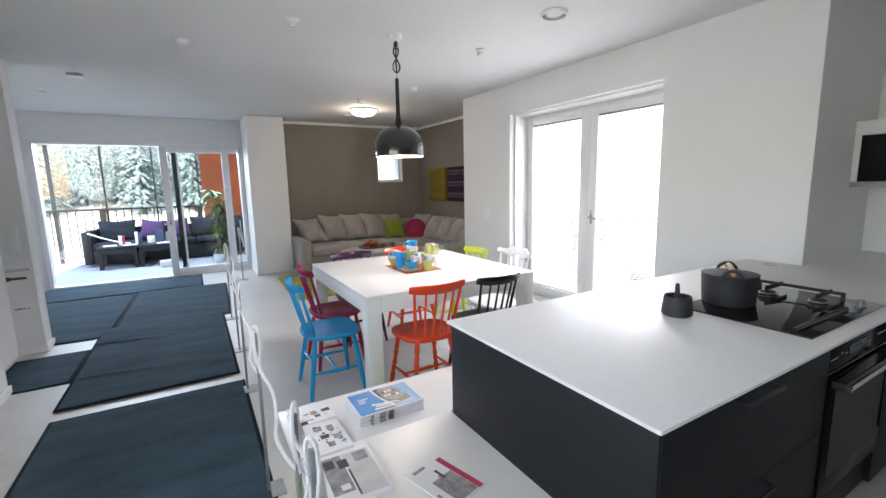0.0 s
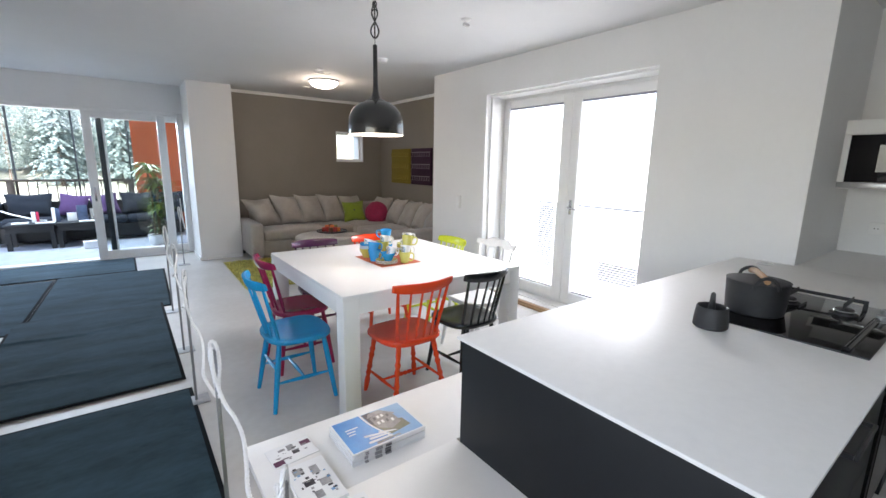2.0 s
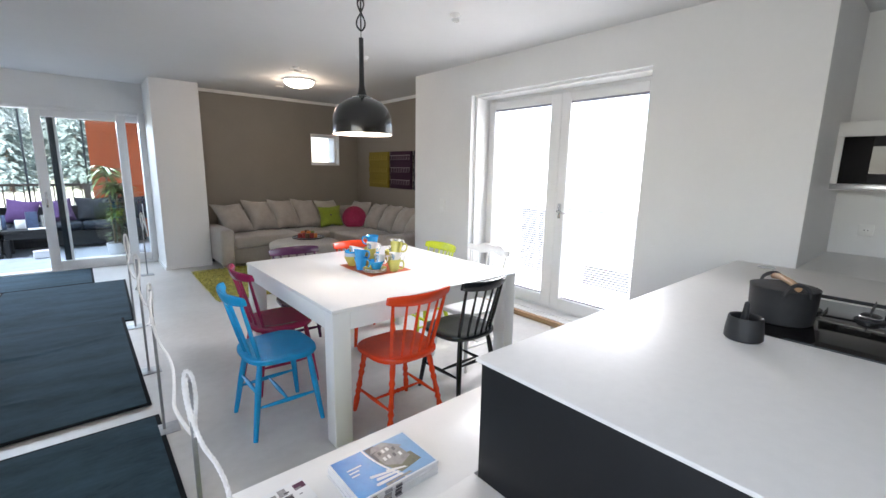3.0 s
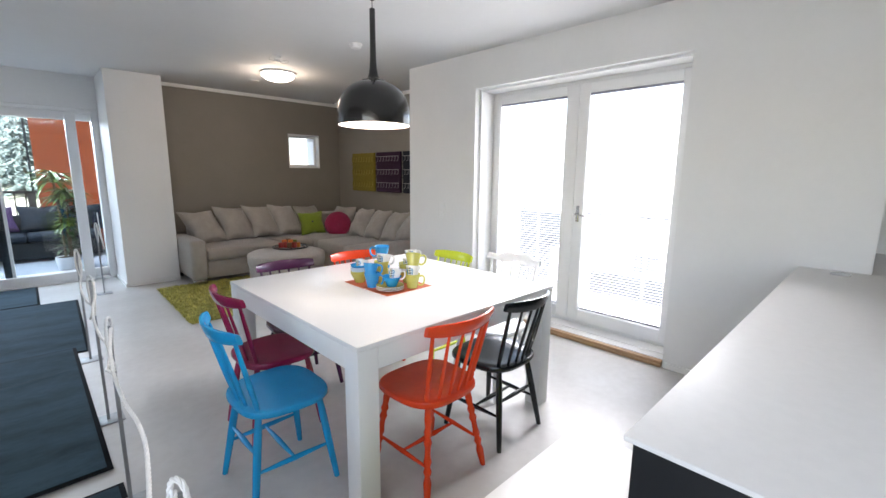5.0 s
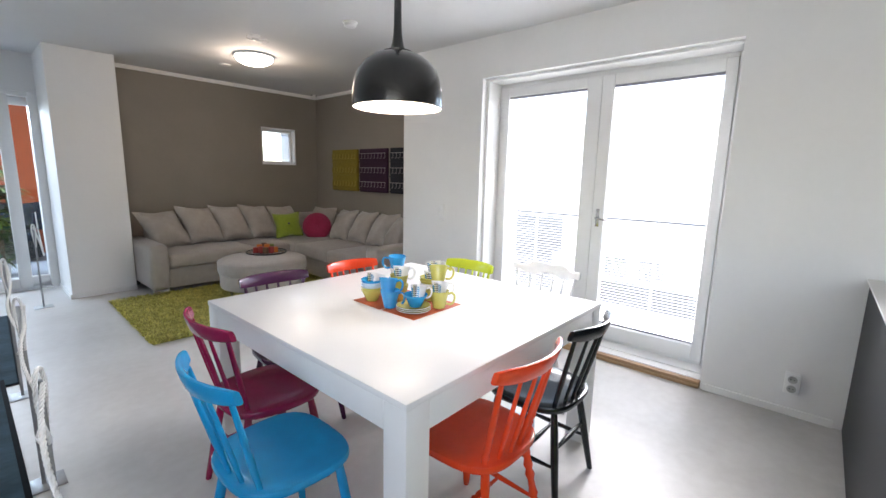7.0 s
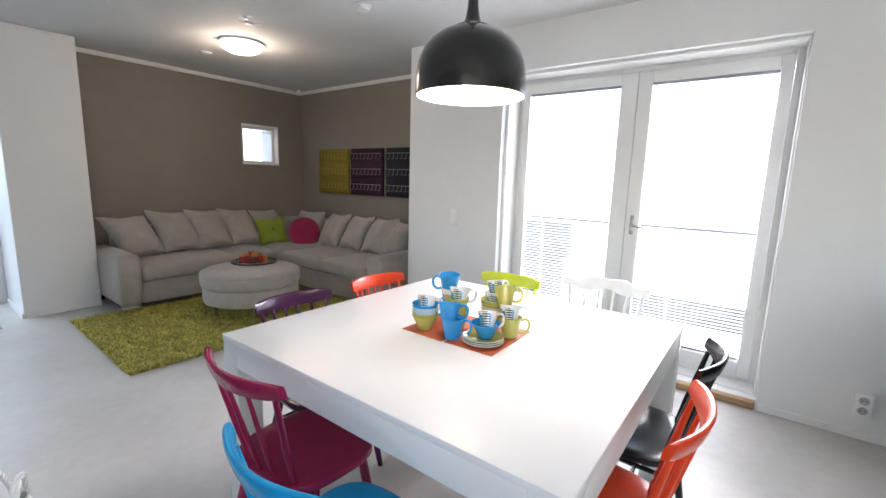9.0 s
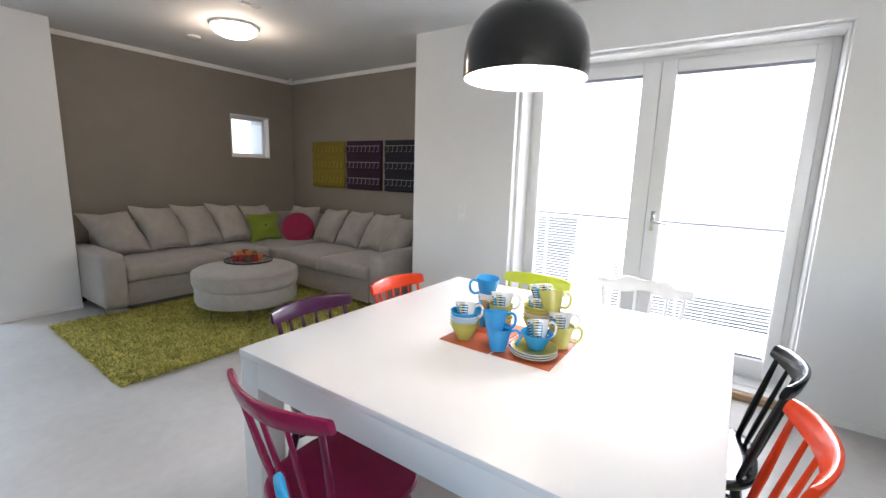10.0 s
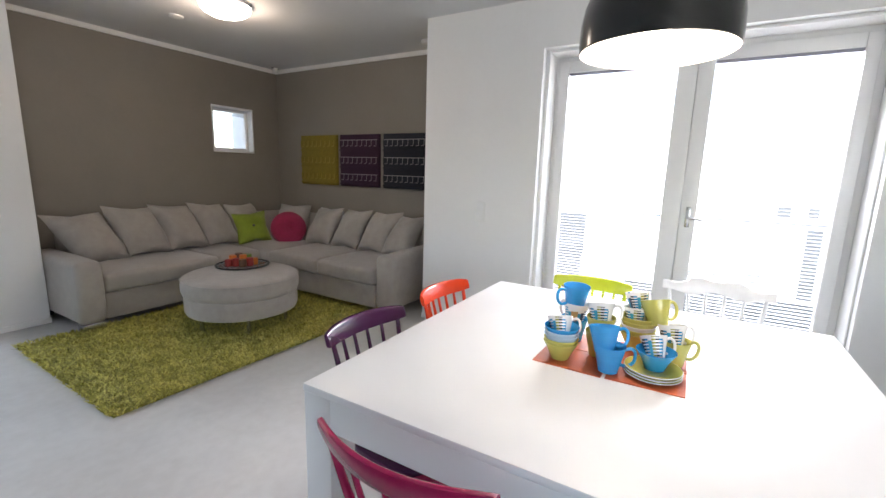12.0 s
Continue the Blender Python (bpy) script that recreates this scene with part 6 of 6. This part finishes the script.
def spruce_crown(seed, hgt, rad, mat_birch=False):
    r_ = random.Random(seed)
    bm = bmesh.new()
    if mat_birch:
        for k in range(6500):
            u = r_.uniform(-1, 1)
            a = r_.uniform(0, 6.28)
            rho = (1 - u * u) ** 0.5 * r_.uniform(0.35, 1.0) ** 0.5 * (1 + 0.3 * math.sin(3 * a + seed))
            c = Vector((rad * rho * math.cos(a), rad * rho * math.sin(a), hgt * (0.58 + 0.4 * u)))
            s = r_.uniform(0.06, 0.13)
            d1, d2 = Vector((r_.uniform(-1, 1), r_.uniform(-1, 1), r_.uniform(-1, 1))).normalized() * s, Vector((r_.uniform(-1, 1), r_.uniform(-1, 1), r_.uniform(-1, 1))).normalized() * s
            vs = [bm.verts.new(c + q) for q in (d1, d2, -d1 * 0.8, -d2)]
            bm.faces.new(vs)
        return bm
    layers = 34
    for k in range(layers):
        f = k / layers
        zl = hgt * (0.08 + 0.9 * f)
        rl = rad * (1 - f) ** 0.85 + 0.12
        for b_ in range(18):
            a = 2 * math.pi * b_ / 18 + k * 0.7 + r_.uniform(-0.2, 0.2)
            ln_ = rl * r_.uniform(0.55, 1.2)
            zc = zl + r_.uniform(-0.4, 0.4)
            c, s = math.cos(a), math.sin(a)
            for q in range(7):
                t = (q + r_.uniform(0.3, 1.0)) / 7
                w_ = r_.uniform(0.07, 0.15) * (0.6 + 0.5 * ln_)
                d_ = ln_ * t
                base = Vector((c * d_, s * d_, zc - 0.3 * d_ * t + 0.1))
                tip = Vector((c * (d_ + 0.24) + r_.uniform(-0.14, 0.14), s * (d_ + 0.24) + r_.uniform(-0.14, 0.14), base.z - r_.uniform(0.08, 0.24)))
                side = Vector((-s * w_, c * w_, r_.uniform(-0.15, 0.05)))
                v = [bm.verts.new(p) for p in (base + side, tip, base - side)]
                bm.faces.new(v)
    return bm


kinds = []
for i in range(3):
    t_ = empty("spruce_tree", -20 - 6 * i, 98, ground_z(98), 40 * i, "tall spruce on the wooded slope, pale blue-green with painted haze", "tree", "trees of the wood")
    part("trunk", rod(bmesh.new(), (0, 0, -1), (0, 0, 12), 0.22, 0.03, 8), BARK, t_)
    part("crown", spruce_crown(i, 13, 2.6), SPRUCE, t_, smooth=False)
    kinds.append(t_)
for i in range(2):
    t_ = empty("birch_tree", -10 + 8 * i, 88, ground_z(88), 70 * i, "broad-leaved tree on the wooded slope, paled by painted haze", "tree", "trees of the wood")
    part("trunk", rod(bmesh.new(), (0, 0, -1), (0, 0, 7), 0.16, 0.05, 8), BARK, t_)
    for a in range(5):
        part("limb", rod(bmesh.new(), (0, 0, 3 + a * 0.6), (1.6 * math.cos(a * 1.3), 1.6 * math.sin(a * 1.3), 5 + a * 0.6), 0.06, 0.02, 6), BARK, t_)
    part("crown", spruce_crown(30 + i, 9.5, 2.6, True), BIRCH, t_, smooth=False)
    kinds.append(t_)
rr = random.Random(21)
for row, y in enumerate((60, 66, 73, 80, 88, 98, 109, 122, 137, 155)):
    for k in range(22):
        x = -52 + 3.6 * k * (0.8 + row * 0.05) + rr.uniform(-2, 2)
        yy = y + rr.uniform(-2.5, 2.5)
        src = rr.choice(kinds[3:] if rr.random() < (0.45 if row < 2 else 0.4) else kinds[:3])
        copy_thing(src, pose(x, yy, ground_z(yy), 0, 0, rr.uniform(0, 360)))

# pale neighbouring house seen through the glazed doors
house = empty("apartment_building", 24, 4, G, 0, "pale rendered apartment house across the yard", "building")
part("wall", boxm(0, 12, -34, 34, 0, 9.2), FACADE, house)
part("roof", boxm(-0.4, 12.4, -34.4, 34.4, 9.2, 9.6, r=0.05), FACADE, house)
PANE = material("window_glass", (0.11, 0.12, 0.13), 0.15, var=0.2, scale=2)
WINDOWS = [(3.2, 1.25, 1.4, 1.2), (5.0, 1.25, 1.4, 1.2), (-1.4, 1.75, 0.6, 0.5), (-2.3, 1.8, 0.5, 0.45), (-4.1, 1.5, 0.75, 0.8), (-4.65, 4.85, 0.6, 0.65), (-5.6, 4.9, 0.5, 0.6),
           (-16, 1.3, 1.4, 1.2), (-20, 1.3, 1.4, 1.2), (-16, 4.0, 1.4, 1.2), (-20, 4.0, 1.4, 1.2), (-28, 1.3, 1.4, 1.2), (-28, 4.0, 1.4, 1.2)]
for y, z0, wide, high in WINDOWS:
    wn_ = part("window", boxm(-0.06, 0.0, y, y + wide, z0, z0 + high), PVC, house)
    part("pane", boxm(-0.07, -0.061, y + 0.06, y + wide - 0.06, z0 + 0.06, z0 + high - 0.06), PANE, wn_)
